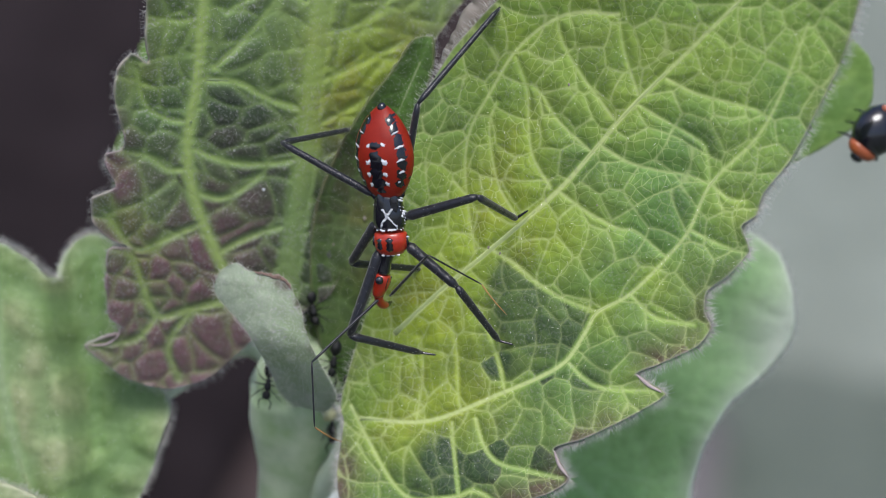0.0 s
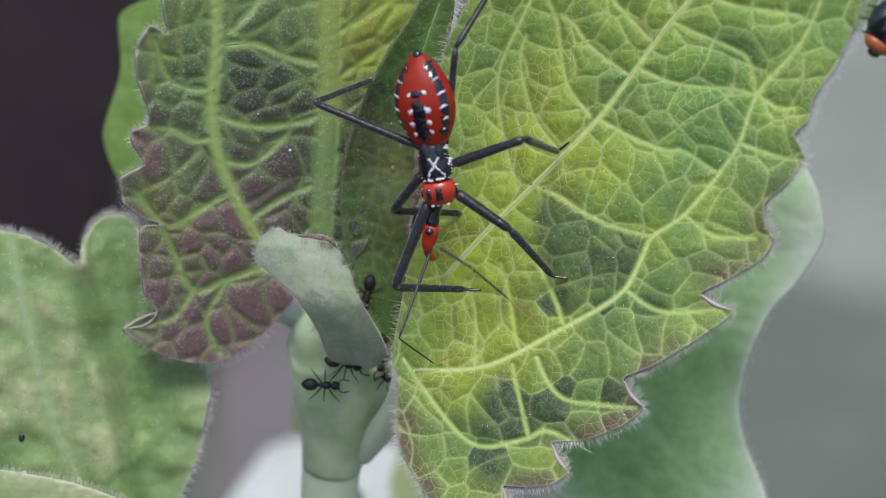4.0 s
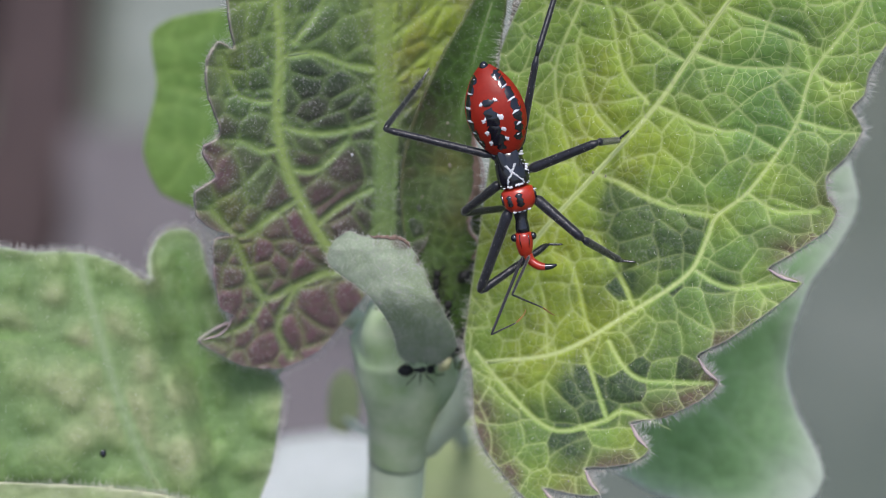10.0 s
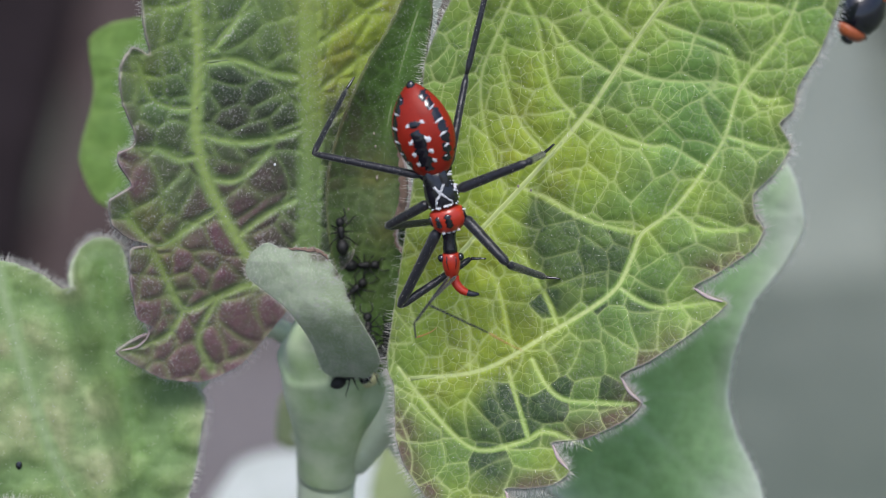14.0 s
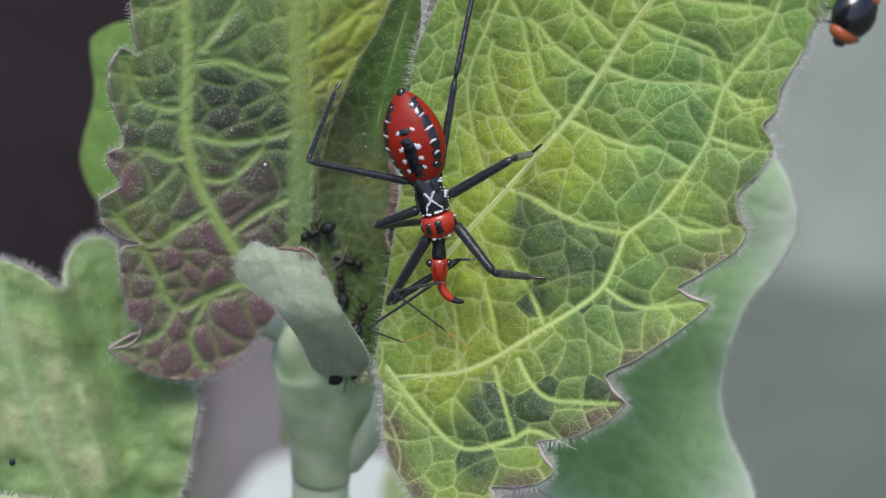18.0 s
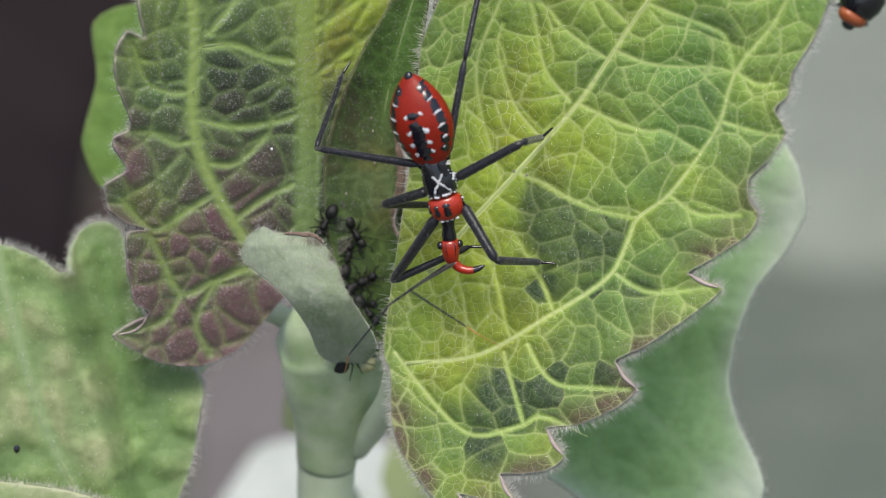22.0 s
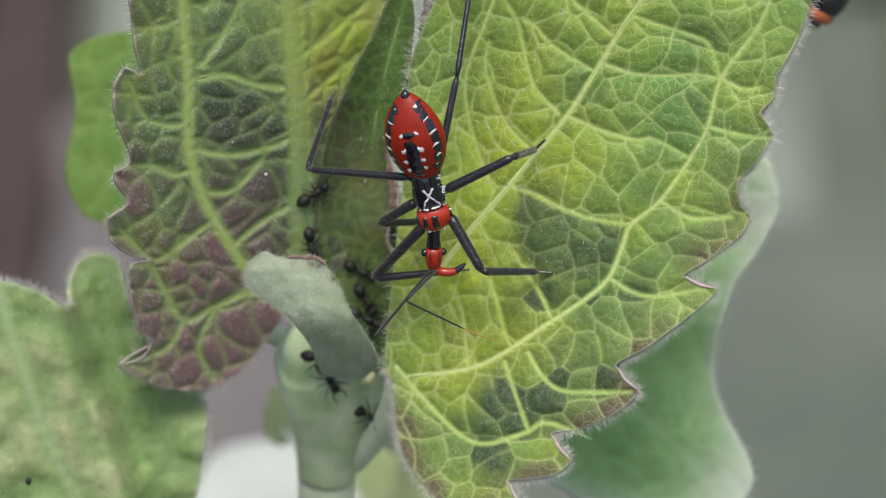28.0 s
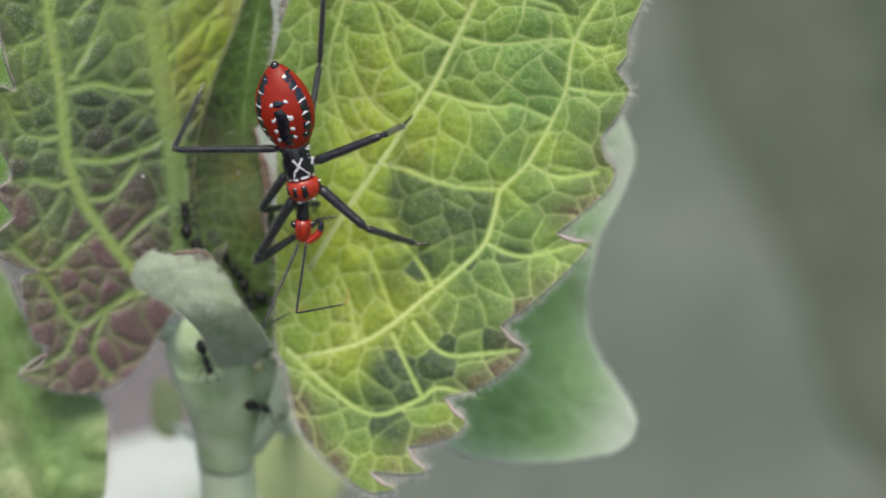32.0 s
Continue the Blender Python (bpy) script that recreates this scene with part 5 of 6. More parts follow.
LEGS = [
    ("hind_left", (-0.95, 3.3, -0.1), 8.1, 7.7, 0.3, [(0, -10.1, 9.9), (1, -10.1, 9.9), (2, -10, 9.8), (3, -10.1, 9.9), (4, -10, 9.9), (7, -10.1, 9.2), (8, -10, 8.8), (9, -9.9, 8.5), (10, -9.7, 8.3), (11, -9.5, 8), (12, -9.3, 7.7), (13, -9.3, 7.7), (16, -8.9, 7.1), (17, -8.8, 7.1), (18, -8.8, 7), (19, -8.7, 6.9), (20, -8.7, 6.9), (21, -8.7, 7), (22, -8.8, 6.9), (23, -8.8, 7.1), (24, -8.9, 7.2), (25, -8.8, 7.2), (28, -9, 7.2), (29, -9, 7.7), (30, -9.2, 8.2), (31, -9.3, 8.5), (32, -9, 8.5)], [(0, -6.9, 12.2, -3.8), (4.5, -6.9, 12.2, -3.8), (6.5, -7.5, 12.2, -3.8), (32, -7.6, 12.3, -3.8)], (0.5, 0.8, -0.2)),
    ("hind_right", (1.0, 3.4, -0.1), 6.7, 9.3, 0.3, [(0, -0.7, 14.2), (1, -0.7, 14.1), (2, -0.5, 14.1), (3, -0.7, 14.2), (4, -0.8, 14), (7, 0.2, 13.7), (8, 0.2, 13.6), (9, 0.4, 13.5), (10, 0.5, 13.4), (11, 0.7, 13.3), (12, 1, 13.3), (13, 1, 12.9), (16, 1.3, 12.9), (17, 1.3, 12.8), (18, 1.4, 12.8), (19, 1.5, 12.7), (20, 1.4, 12.7), (21, 1.4, 12.8), (22, 1.4, 12.8), (23, 1.3, 12.9), (24, 1.3, 13), (25, 1.4, 12.9), (28, 1.4, 13), (29, 1.4, 13), (30, 1.3, 13.1), (31, 1.2, 13.4), (32, 1.3, 13.2)], [(0, 3.3, 21.9, 3.3), (32, 3.2, 22.0, 3.3)], (0.5, 0.9, -0.1)),
    ("mid_left", (-1.0, 1.3, -0.2), 4.3, 6.3, 0.38, [(0, -4.0, 3.1), (4, -4.6, 3.0), (9, -5.2, 2.4), (13, -4.8, 2.4), (19, -4.8, 2.4), (23, -4.9, 2.7), (28, -5.3, 2.7), (32, -5.1, 2.7)], [(0, -0.2, 3.0, -3.4), (32, 0.2, 2.9, -3.4)], (0.8, 0.2, -0.3)),
    ("mid_right", (1.15, 1.7, -0.1), 5.6, 5.7, 0.38, [(0, 4.7, 8.6), (4, 4.7, 8.4), (8, 5.1, 7.7), (13, 5.2, 6.9), (16, 4.8, 6.6), (32, 5, 7.2)], [(0, 6.5, 7.6, 0.2), (13, 6.4, 7.5, 0.2), (32, 6.9, 7.7, 0.3)], (0.8, 0.7, 0.3)),
    ("front_left", (-0.8, -0.6, -0.1), 6.6, 6.0, 0.41, [(0, -4.0, -3.3), (4, -4.6, -2.6), (7, -4.0, -4.0), (9, -3.7, -3.2), (13, -3.5, -2.9), (19, -3.6, -3.0), (23, -4.2, -2.2), (28, -6.2, -0.8), (32, -5.6, -0.6)], [(0, 1.1, -2.9, -1.5), (4.5, 0.4, -2.3, -1.5), (7, 1.2, 0.9, 0.5), (9, 1.2, 0.1, 0.5), (13, 1.3, 0.2, 0.5), (19, 1.6, 0.1, 0.5), (23, 1.6, -0.1, 0.5), (28, 0.6, -0.7, 0.5), (32, -0.1, 1.8, 0.5)], (0.6, 0.0, 0)),
    ("front_right", (1.1, -0.3, -0.1), 4.6, 5.9, 0.41, [(0, 3.4, 2.2), (4, 3.4, 2.0), (9, 3.3, 0.9), (13, 3.1, 0.6), (19, 2.7, 0.4), (23, 2.6, 0.3), (28, 2.0, 0.2), (32, 2.6, 0.9)], [(0, 6.55, -1.15, -0.9), (32, 6.6, -1.1, -0.9)], (1.0, -0.1, 0.1)),
]
FEEL_LEFT = [(0, -5.6, -4.7, -4.8, -9.5, -3.0, -10.0), (1, -5.2, -4.8, -4.4, -9.4, -3.1, -9.8), (2, -4.0, -5.0, -3.9, -8.7, -2.0, -9.3), (3, -4.3, -5.7, -2.7, -8.6, -1.3, -8.6), (4, -3.7, -5.9, -1.4, -7.6, -0.0, -6.7), (7, -3.6, -6.7, -1.2, -5.8, -0.5, -4.8), (8, -2.1, -6.8, 0.0, -5.6, 0.6, -4.7), (9, -3.1, -6.0, -1.1, -6.0, 0.1, -4.5), (10, -3.1, -6.1, -1.2, -5.4, -0.4, -4.5), (11, -2.0, -6.5, -0.4, -5.0, 0.5, -3.7), (12, -2.9, -5.2, -1.2, -5.8, 0.0, -4.7), (13, -1.8, -3.7, -2.4, -5.3, -1.0, -4.9)] + [(16, -3.6, -5.2, -2.4, -5.2, -1.0, -4.0), (17, -3.6, -6.4, -1.4, -5.3, -0.6, -4.3), (18, -4.5, -4.7, -2.3, -5.7, -0.2, -4.8), (19, -4.5, -3.0, -3.7, -6.0, -2.4, -6.3), (20, -4.8, -2.4, -5.2, -6.4, -4.0, -7.2), (21, -5.5, -3.3, -7.3, -6.5, -6.5, -7.5), (22, -3.6, -4.0, -6.7, -7.8, -6.9, -8.8), (23, -4.8, -2.5, -8.0, -6.3, -8.1, -7.7), (24, -5.1, -2.9, -7.2, -5.3, -6.6, -5.8), (25, -4.6, -2.5, -5.8, -4.6, -4.4, -4.6), (28, -5.3, -5.0, -4.2, -3.6, -3.1, -2.7), (29, -5.7, -5.1, -4.3, -3.6, -2.1, -1.8), (30, -5.7, -5.5, -3.2, -2.8, -0.7, 0.2), (31, -6.5, -5.1, -4.1, -4.2, -2.1, -2.7), (32, -5.7, -5.3, -3.3, -4.7, -2.0, -4.3)]
FEEL_RIGHT = [(0, 1.7, 4.0, 5.4, 2.6, 7.5, 0.7), (1, 1.5, 3.9, 5.2, 2.8, 7.3, 0.9), (3, 0.8, 2.0, 3.8, 0.1, 5.8, -2.2), (4, 1.2, -0.8, 3.7, -2.8, 5.7, -4.5), (7, 0.4, -5.5, 2.8, -4.7, 2.1, -2.7), (8, 1.3, -5.7, 3.2, -3.9, 2.1, -1.6), (9, -0.9, -4.0, 3.4, -5.4, 4.1, -5.8), (10, -1.7, -3.3, 0.6, -4.3, 1.6, -4.9), (11, -1.9, -2.7, 2.0, -4.1, 3.8, -4.3), (12, -2.0, -2.2, 3.4, -4.1, 4.7, -4.7), (13, -1.4, -3.2, 3.1, -4.9, 4.5, -5.5)] + [(16, -1.6, -2.3, 2.7, -5.2, 6.0, -7.3), (17, -2.5, -1.8, 1.9, -5.1, 5.4, -8.0), (18, -2.7, -2.1, 1.2, -5.0, 4.7, -7.6), (19, -3.0, -1.8, 1.3, -5.1, 5.1, -7.7), (20, -2.8, -1.3, 1.4, -4.8, 4.8, -7.6), (21, -3.2, -2.7, 1.1, -6.4, 4.2, -8.7), (22, -2.2, -3.0, 2.7, -6.2, 6.2, -8.1), (23, -2.7, -1.7, 1.5, -5.1, 4.7, -7.8), (24, -3.1, -2.1, 1.7, -5.9, 4.6, -8.2), (25, -2.9, -2.2, 2.4, -5.3, 4.8, -6.5), (28, -3.0, -2.5, 1.4, -4.9, 3.3, -5.6), (29, -3.4, -2.1, 0.7, -4.8, 2.0, -5.4), (30, -3.3, -3.8, 0.2, -4.9, 1.0, -4.0), (31, -3.8, -4.2, -0.3, -4.6, 0.4, -3.3), (32, -3.2, -4.6, 0.5, -4.6, 0.9, -3.5)]


def at_time(rows, t):
    rows = np.array(rows, float)
    return np.array([np.interp(t, rows[:, 0], rows[:, k]) for k in range(1, rows.shape[1])])


def body_pose(t):
    x, y, turn, tilt = at_time(BODY, t)
    return Matrix.Translation((x, y, 3.4)) @ Euler((radians(tilt), 0, radians(turn))).to_matrix().to_4x4()


def knee_place(hip, foot, femur, tibia, hint):
    """The knee of a leg with two rigid pieces, on the side of the hint."""
    d = foot - hip
    far = d.length
    reach = min(far, 0.995 * (femur + tibia))
    a = (femur ** 2 - tibia ** 2 + reach ** 2) / (2 * reach)
    h = math.sqrt(max(femur ** 2 - a * a, 0.0))
    axis = d.normalized()
    best, place = 1e9, None
    u = axis.orthogonal().normalized()
    v = axis.cross(u)
    for k in range(72):
        w = hip + a * axis + h * (math.cos(k * math.pi / 36) * u + math.sin(k * math.pi / 36) * v)
        miss = (w.x - hint[0]) ** 2 + (w.y - hint[1]) ** 2 + 0.02 * (w.z - 4.0) ** 2
        if miss < best:
            best, place = miss, w
    return place


def rod_pose(a, b):
    """A rod's pose from joint a to joint b, in millimetres."""
    q = (b - a).to_track_quat("Y", "Z")
    return Matrix.LocRotScale(a * MM, q, None)


LEG_PARTS = {}
FEELERS = {}
FEELER_LENGTHS = (7.2, 4.7, 2.8)


def build_limbs():
    for name, hip, femur, tibia, r, knees, feet, toe in LEGS:
        pale = M_ASH if name == "mid_right" else None
        LEG_PARTS[name] = (limb("femur", femur, r, 0.8 * r, M_LEG, "hairy black femur"), limb("tibia", tibia, 0.75 * r, 0.6 * r, M_LEG, "thin black tibia", tip=pale), limb("tarsus", 1.1, 0.12, 0.07, M_BLACK, hairy=False))
        part("coxa", ball("coxa", 0.32, 0.36, 0.3, 10, 8), M_BLACK, bug, at=Matrix.Translation((hip[0] * 0.92 * MM, hip[1] * MM, hip[2] * MM)))
    for side in ("left", "right"):
        FEELERS[side] = (limb("antenna_base", FEELER_LENGTHS[0], 0.12, 0.095, M_LEG, hairy=False), limb("antenna_middle", FEELER_LENGTHS[1], 0.08, 0.06, M_LEG, hairy=False), limb("antenna_tip", FEELER_LENGTHS[2], 0.06, 0.025, M_AMBER, "amber antenna tip", 0.25, hairy=False))


build_limbs()


def move_bug():
    times = [0.5 * k for k in range(65)]
    walk(bug, [(t, FRONT @ Matrix.Translation(body_pose(t).translation * MM) @ body_pose(t).to_3x3().to_4x4()) for t in times])
    walk(bug_head, [(t, pose(0, 0, 0, *at_time(HEAD, t)[:2], at_time(HEAD, t)[2])) for t in times])
    walk(BEAK[0], [(t, pose(0.15 * MM, -4.2 * MM, 0, 0, 0, at_time(BEAK_TURN, t)[0])) for t in times])
    for name, hip, femur, tibia, r, knees, feet, toe in LEGS:
        rows = ([], [], [])
        for t in times:
            back = body_pose(t).inverted()
            h = body_pose(t) @ Vector(hip)
            f = Vector(at_time(feet, t))
            k = knee_place(h, f, femur, tibia, at_time(knees, t))
            end = k + (f - k).normalized() * tibia
            h, k, end, tip = back @ h, back @ k, back @ end, back @ (end + Vector(toe))
            for out, a, b in zip(rows, (h, k, end), (k, end, tip)):
                out.append((t, rod_pose(a, b)))
        for ob, out in zip(LEG_PARTS[name], rows):
            walk(ob, out)
    for side, rows in (("left", FEEL_LEFT), ("right", FEEL_RIGHT)):
        out = ([], [], [])
        for t in times:
            back = body_pose(t).inverted()
            turn = pose(0, 0, 0, at_time(HEAD, t)[0], 0, at_time(HEAD, t)[2])
            joints = [body_pose(t) @ (turn @ Vector((-0.25 if side == "left" else 0.25, -4.2, 0.15)))]
            places = at_time(rows, t)
            for k, (long, way) in enumerate(zip(FEELER_LENGTHS, (1, -1, -1))):    # the base rises, the rest comes down
                p = joints[-1]
                dx, dy = places[2 * k] - p.x, places[2 * k + 1] - p.y
                flat = math.hypot(dx, dy)
                step = min(flat, 0.97 * long) / (flat + 1e-9)
                drop = max(way * math.sqrt(long ** 2 - (step * flat) ** 2), -1.5 - p.z if k else -9.0)
                joints.append(p + Vector((dx * step, dy * step, drop)).normalized() * long)
            for o, u, v in zip(out, joints, joints[1:]):
                o.append((t, rod_pose(back @ u, back @ v)))
        for ob, o in zip(FEELERS[side], out):
            walk(ob, o)


# ---------------------------------------------------------------- ants
def build_ant():
    ant = thing("ant", "small shiny black ant on the pale leaf base", "ant", fr(0, 0, -5), "ants in the leaf channel")
    g = 1.08
    body = lambda rows: [(g * a, g * b, g * c) for a, b, c in rows]
    line = lambda pts: spline([(g * a, g * b, g * c) for a, b, c in pts], 4)
    part("abdomen", lathe("abdomen", body([(0.25, 0.08, 0.3), (0.4, 0.28, 0.32), (0.7, 0.42, 0.36), (1.0, 0.4, 0.36), (1.25, 0.25, 0.33), (1.4, 0.05, 0.3)]), 12, 0.9), M_ANT, ant)
    part("thorax", lathe("thorax", body([(-0.6, 0.1, 0.3), (-0.5, 0.24, 0.32), (-0.25, 0.26, 0.34), (0.0, 0.17, 0.32), (0.12, 0.19, 0.32), (0.28, 0.07, 0.3)]), 12, 1.0), M_ANT, ant)
    head = part("head", lathe("head", body([(-1.2, 0.08, 0.26), (-1.12, 0.24, 0.28), (-0.9, 0.32, 0.3), (-0.68, 0.26, 0.32), (-0.56, 0.08, 0.32)]), 12, 0.85), M_ANT, ant)
    for s in (-1, 1):
        part("antenna", tube("antenna", line([(0.12 * s, -1.1, 0.36), (0.42 * s, -1.35, 0.5), (0.36 * s, -1.85, 0.35)]), np.full(9, 0.045), 6), M_ANT, head)
        for y, dy in ((-0.45, -0.75), (-0.2, 0.05), (0.05, 0.8)):
            part("leg", tube("leg", line([(0.15 * s, y, 0.25), (0.55 * s, y + 0.35 * dy, 0.55), (0.85 * s, y + 0.75 * dy, 0.18), (1.1 * s, y + dy, 0.0)]), np.linspace(0.055, 0.022, 13), 6), M_ANT, ant)
    return ant


ANT_ROWS = [
    [(0, -8.5, -1.1, 20), (2, -7.7, -1.6, 10), (4, -7.1, -3.2, -10), (6.5, -5.2, -2.8, 60), (9, -3.6, -2.0, 100), (11, -4.8, -1.0, 160), (13, -6.5, -0.4, 90), (16, -6.8, -0.2, 95), (19, -7.3, 0.1, 60), (22, -7.0, 1.0, 30), (23, -6.8, 2.9, 15), (24, -6.7, 3.2, 15), (25, -7.2, 4.3, 70), (28, -9.3, 5.3, 120), (30, -9.3, 4.6, 160), (32, -10.0, 3.2, 175)],
    [(0, -6.2, -4.6, 0), (2, -6.1, -5.6, -10), (4, -5.8, -7.5, 0), (6.5, -6.1, -6.2, 180), (9, -6.5, -3.4, 185), (13, -7.1, -2.3, 110), (16, -7.7, -2.1, 190), (19, -7.5, -2.0, 190), (22, -7.6, -1.0, 170), (25, -6.7, -0.8, 25), (28, -6.2, -0.6, 60), (30, -6.9, -0.4, 60), (32, -7.1, -0.8, 30)],
    [(0, -6.4, -7.1, 75), (2, -6.0, -7.8, 20), (4, -8.4, -8.3, 80), (6.5, -7.9, -9.1, 70), (9, -8.2, -9.2, 80), (13, -7.6, -8.4, 120), (16, -7.6, -8.6, 110), (19, -7.0, -8.1, 125), (22, -7.2, -8.4, 120), (25, -7.4, -8.8, 130), (28, -9.0, -8.4, 30), (30, -10.0, -7.2, 0), (32, -10.1, -7.5, 10)],
    [(0, -4.4, -5.3, 130), (2, -3.9, -5.3, 130), (4, -3.9, -5.6, 140), (6.5, -4.0, -6.5, 150), (9, -4.7, -6.7, 150), (11, -4.6, -6.4, 165), (13, -4.7, -6.0, 175), (16, -5.8, -5.1, 150), (19, -6.1, -4.1, 170), (23, -6.0, -4.8, 15), (25, -5.8, -4.5, 10), (28, -5.7, -5.3, 160), (30, -6.2, -5.9, 170), (32, -5.9, -6.8, 150)],
    [(0, -10.6, -7.0, 0), (2, -10.2, -7.1, 0), (4, -9.9, -9.9, 90), (6.5, -7.1, -9.3, 100), (9, -5.8, -5.9, 165), (13, -6.0, -4.8, 185), (16, -6.4, -5.7, 190), (19, -6.7, -5.9, 180), (25, -6.4, -2.7, 20), (28, -5.9, -2.8, 30), (32, -6.2, -3.3, 10)],
    [(0, -6.0, -9.6, 10), (2, -6.1, -8.6, 10), (4, -5.7, -9.1, 60), (9, -5.5, -8.1, 140), (13, -6.0, -7.6, 150), (16, -6.0, -7.8, 150), (19, -6.4, -7.1, 170), (25, -6.3, -8.8, 10), (28, -6.1, -11.5, 60), (32, -6.3, -12.1, 70)],
    [(0, -9.9, -2.6, 150), (9, -8.8, -2.6, 160), (12, -8.7, 0.2, 165), (13, -8.1, 1.6, 170), (16, -8.4, 2.0, -120), (19, -9.4, 2.1, -60), (21, -8.5, 1.9, -60), (23, -9.6, 1.5, 0), (25, -9.0, 1.0, 0), (28, -9.7, 1.5, 10), (32, -9.4, 0.2, 10)],
    [(0, -9.8, -3.7, 40), (13, -9.1, -3.7, 50), (20, -8.9, -3.0, 180), (22, -6.6, -2.7, 120), (25, -8.2, -4.7, 30), (28, -9.5, -6.8, 80), (29, -7.6, -7.2, 70), (30, -6.9, -7.7, 80), (32, -6.5, -7.6, 70)],
    [(0, -9.9, -4.5, 0), (20, -9.3, -4.4, 90), (22, -7.4, -3.1, 120), (23, -7.1, -1.5, 150), (28, -6.0, -4.1, 60), (30, -4.7, -3.9, 50), (32, -4.4, -4.0, 60)],
]
ants = [build_ant()]
for _ in ANT_ROWS[1:]:
    ants.append(copy_thing(ants[0], fr(0, 0, -5)))


def footing(x, y):
    """What an ant stands on: the channel, the swollen node or the base of the puckered leaf."""
    z = channel(x, y)
    r = float(np.interp(y, [-14.1, -12.0, -9.8, -7.2, -5.5], [2.6, 3.2, 3.9, 4.2, 3.9]))
    if abs(x + 9.0) < r and y < -4:
        z = max(z, -14.5 + (y + 8.5) * 0.577 + 1.1 * math.sqrt(max(r * r - (x + 9.0) ** 2, 0.0)))
    if inside(np.array([[x, y]]), np.array(L_OUT))[0]:
        z = max(z, quadric(L_BEND)(x, y) + 0.6)
    return z


def move_ants():
    for ant, rows in zip(ants, ANT_ROWS):
        rows = list(rows)
        if rows[0][0] > 0:
            rows.insert(0, (0.0, *rows[0][1:]))
        if rows[-1][0] < 32:
            rows.append((32.0, *rows[-1][1:]))
        walk(ant, [(t, fr(x, y, footing(x, y)) @ pose(0, 0, 0, 0, 0, a)) for t, x, y, a in rows])


# ---------------------------------------------------------------- the beetle
def build_beetle():
    b = thing("ladybird_beetle", "round black beetle with orange-red patches on a leaf rim", "beetle", fr(30.3, 18.6, -15.4) @ pose(0, 0, 0, 0, 25, -28))
    body = part("wing_case", lathe("wing_case", [(-1.6, 0.9, 0), (-1.4, 1.35, 0), (-0.6, 1.72, 0), (0.3, 1.78, 0), (1.2, 1.45, 0), (1.9, 0.85, 0), (2.15, 0.2, 0)], 24, 0.78), M_BLACK, b, "glossy black domed wing cases")
    for x, y, s in ((0.35, 1.55, 0.85), (-0.5, 1.7, 0.5)):
        part("orange_patch", ball("orange_patch", s, 0.6 * s, 0.5 * s), M_ORANGE, body, at=pose(x * MM, y * MM, 0.5 * MM, -30))
    part("pronotum", lathe("pronotum", [(-2.35, 0.6, 0), (-2.2, 0.95, 0), (-1.8, 1.25, 0), (-1.5, 1.2, 0), (-1.45, 0.5, 0)], 18, 0.7), M_ORANGE, b, "dull orange pronotum")
    part("head", ball("head", 0.55, 0.4, 0.4), M_BLACK, b, at=Matrix.Translation((0, -2.4 * MM, 0)))
    for s in (-1, 1):
        for y in (-1.4, -0.4, 0.7):
            part("leg", tube("leg", spline([(1.0 * s, y, -0.3), (1.7 * s, y - 0.2, -0.6), (1.9 * s, y - 0.4, -1.4)], 4), np.linspace(0.13, 0.06, 9), 7), M_BLACK, b)


build_beetle()


# ---------------------------------------------------------------- far things, out of focus

def leafy_weed(name, label, x, y, size, count, seed, material):
    rng = np.random.default_rng(seed)
    weed = thing(name, label, "weed", pose(x, y, 0))
    verts, faces = [], []
    for _ in range(count):
        a, tilt, r = rng.uniform(0, 2 * math.pi), rng.uniform(0.3, 1.2), size * rng.uniform(0.5, 1.0)
        w, b = 0.16 * r, len(verts)
        for k, (u, wide) in enumerate(((0.0, 0.15), (0.35, 0.8), (0.65, 1.0), (1.0, 0.05))):
            h = r * (u * math.sin(tilt) - 0.35 * u * u)
            d = r * u * math.cos(tilt)
            for s in (-1, 1):
                verts.append((d * math.cos(a) - s * w * wide * math.sin(a), d * math.sin(a) + s * w * wide * math.cos(a), max(h, 0.0) + 0.004))
        for k in range(3):
            faces.append((b + 2 * k, b + 2 * k + 1, b + 2 * k + 3, b + 2 * k + 2))
    part("foliage", mesh_from("foliage", verts, faces), material, weed)
    part("root_crown", ball("root_crown", 9, 9, 7), M_STEM, weed, at=Matrix.Translation((0, 0, 0.004)))
    return weed


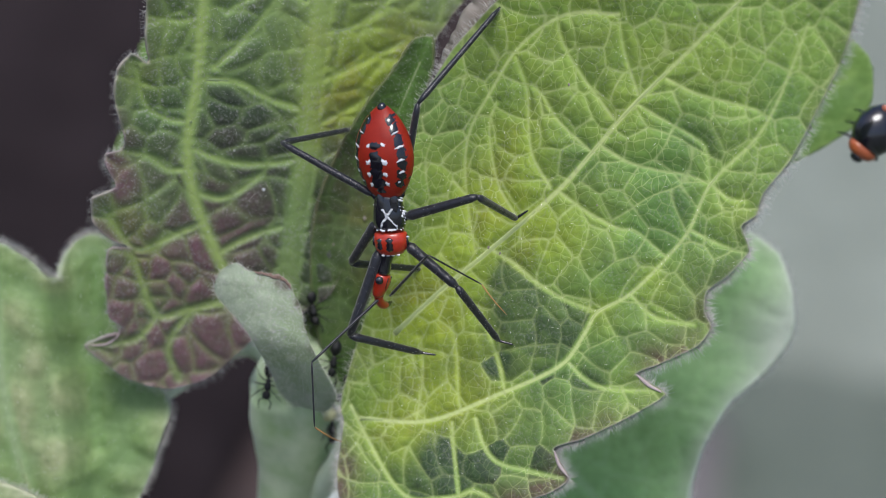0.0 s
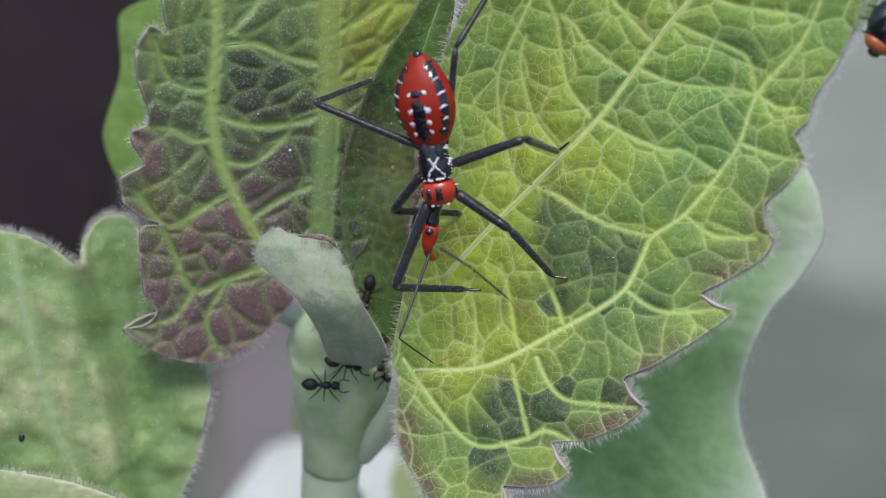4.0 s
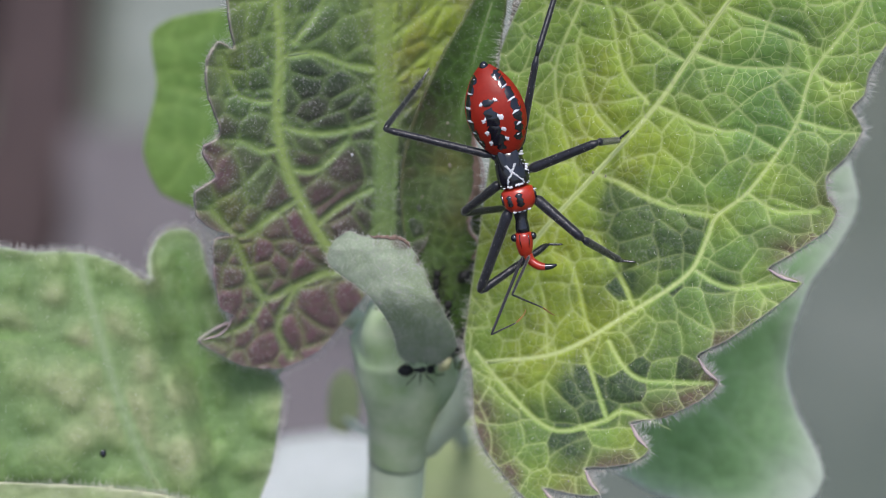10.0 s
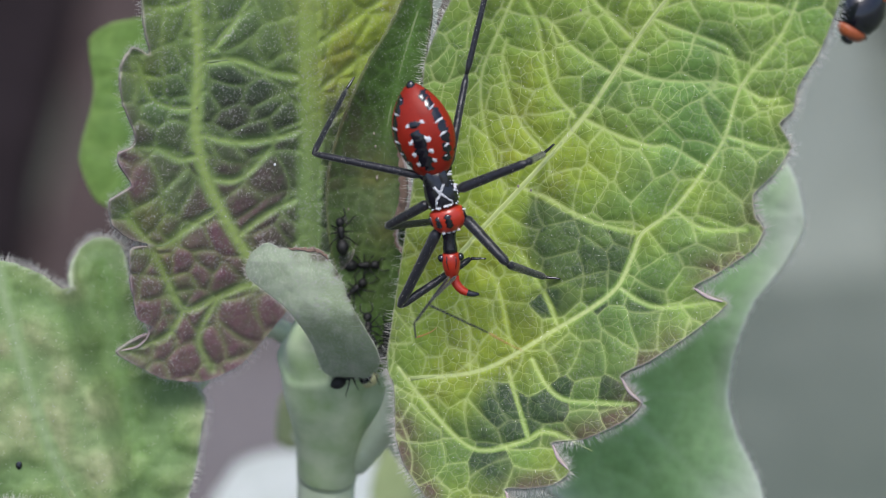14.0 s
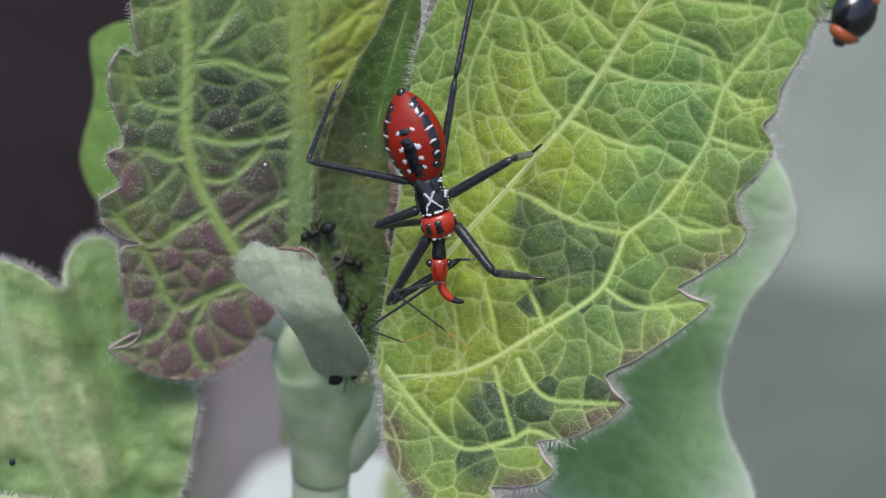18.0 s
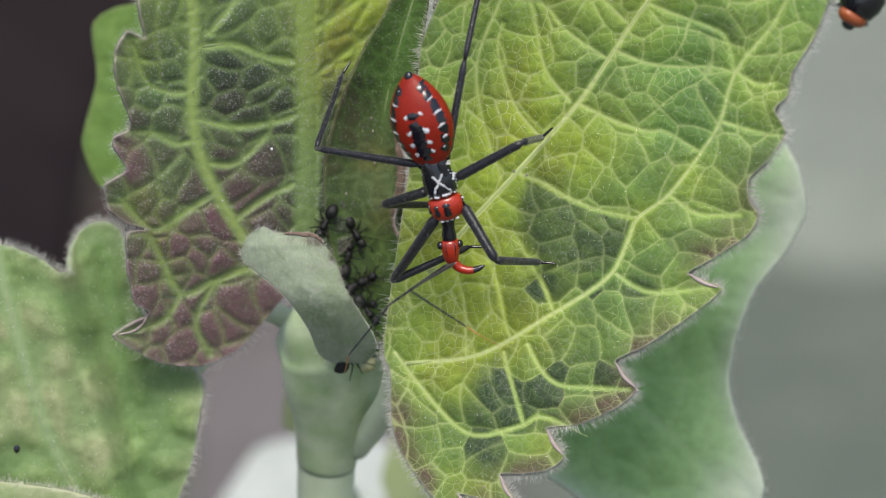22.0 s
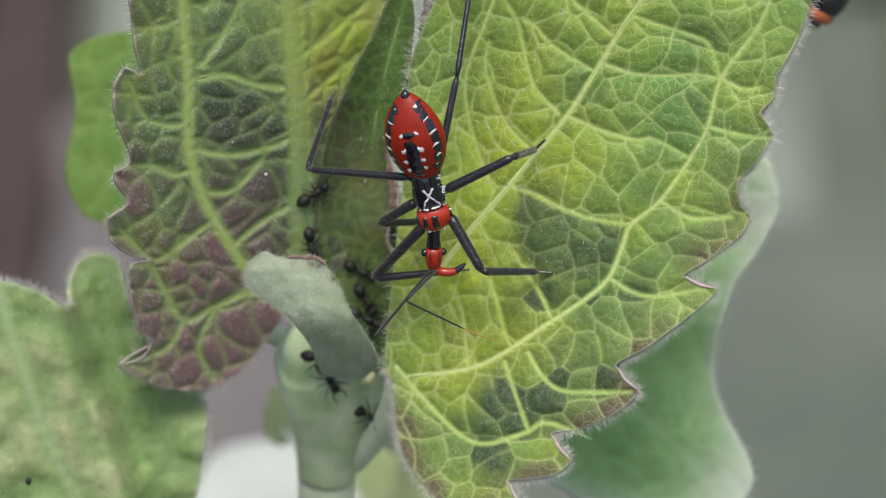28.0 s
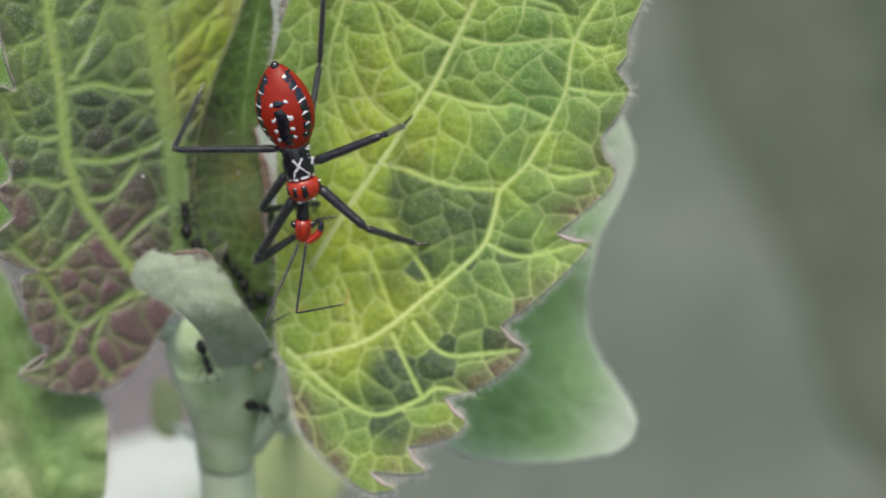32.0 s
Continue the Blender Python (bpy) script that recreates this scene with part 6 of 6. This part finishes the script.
def far_things():
    soil = plain_material("dark_mulch", (0.020, 0.015, 0.016), (0.034, 0.026, 0.028), 40, 0.95, 0.8, 0.01, spec=0.05)
    brown = plain_material("brown_mulch", (0.085, 0.062, 0.058), (0.06, 0.045, 0.043), 40, 0.95, 0.8, 0.01, spec=0.1)
    pale = plain_material("pale_gravel", (0.265, 0.29, 0.25), (0.195, 0.215, 0.18), 50, 0.95, 0.8, 0.01, spec=0.1)
    bare = plain_material("bare_soil", (0.19, 0.172, 0.172), (0.14, 0.125, 0.126), 50, 0.95, 0.8, 0.01, spec=0.1)
    moss = plain_material("dark_moss", (0.10, 0.118, 0.085), (0.13, 0.145, 0.108), 30, 0.95, 0.8, 0.01, spec=0.1)
    weed_mat = plain_material("grey_green_weed", (0.10, 0.14, 0.085), (0.13, 0.165, 0.11), 60, 0.8, spec=0.1)
    for name, label, mat, x0, x1, y0, y1, h, seed in (("soil_bed", "dark mulched soil bed", soil, -4.0, -0.145, -3.0, 9.0, 0.03, 1), ("soil_strip", "brown soil strip along the bed", brown, -0.145, -0.108, -3.0, 9.0, 0.022, 2),
                                                      ("gravel_strip", "pale grey gravel strip", pale, -0.108, 0.135, 0.73, 9.0, 0.016, 3), ("soil_patch", "bare brown-grey soil patch", bare, -0.108, -0.01, -3.0, 0.73, 0.016, 4), ("soil_patch", "bare brown-grey soil patch", bare, -0.112, -0.06, 0.70, 0.815, 0.024, 6), ("moss_bed", "dark green mossy bed", moss, 0.17, 4.0, -3.0, 9.0, 0.016, 5)):
        n, m = 24, 160
        verts = []
        for i in range(n + 1):
            for j in range(m + 1):
                x, y = x0 + (x1 - x0) * min(max(i / n, 0.0), 1.0), y0 + (y1 - y0) * j / m
                x = x0 + 0.004 if i == 1 else x1 - 0.004 if i == n - 1 else x
                e = min(i, n - i, j, m - j)
                verts.append((x + (0.012 if x < 0 else 0.035) * noise.noise(Vector((y * 9, seed, 0))), y + 0.03 * noise.noise(Vector((x * 25, seed, 3))) * (j in (0, m)), h * min(e, 1) + 0.006 * noise.noise(Vector((x * 12, y * 12, seed))) * (e > 0) - 0.02 * (e == 0)))
        faces = [(i * (m + 1) + j, (i + 1) * (m + 1) + j, (i + 1) * (m + 1) + j + 1, i * (m + 1) + j + 1) for i in range(n) for j in range(m)]
        ob = part(name, mesh_from(name, verts, faces), mat, None)
        tagged(ob, label, "gravel" if seed == 3 else "moss" if seed == 5 else "soil", kind="structure")
    for x, y, size, count, seed in ((0.26, 0.64, 0.08, 40, 1), (0.30, 0.75, 0.14, 50, 2), (0.22, 0.95, 0.12, 40, 3), (0.42, 1.1, 0.16, 50, 5), (-0.35, 0.9, 0.08, 24, 6)):
        leafy_weed("weed", "low grey-green weed on the ground", x, y, size, count, seed, weed_mat)


far_things()


def motions():
    move_bug()
    move_ants()


motions()
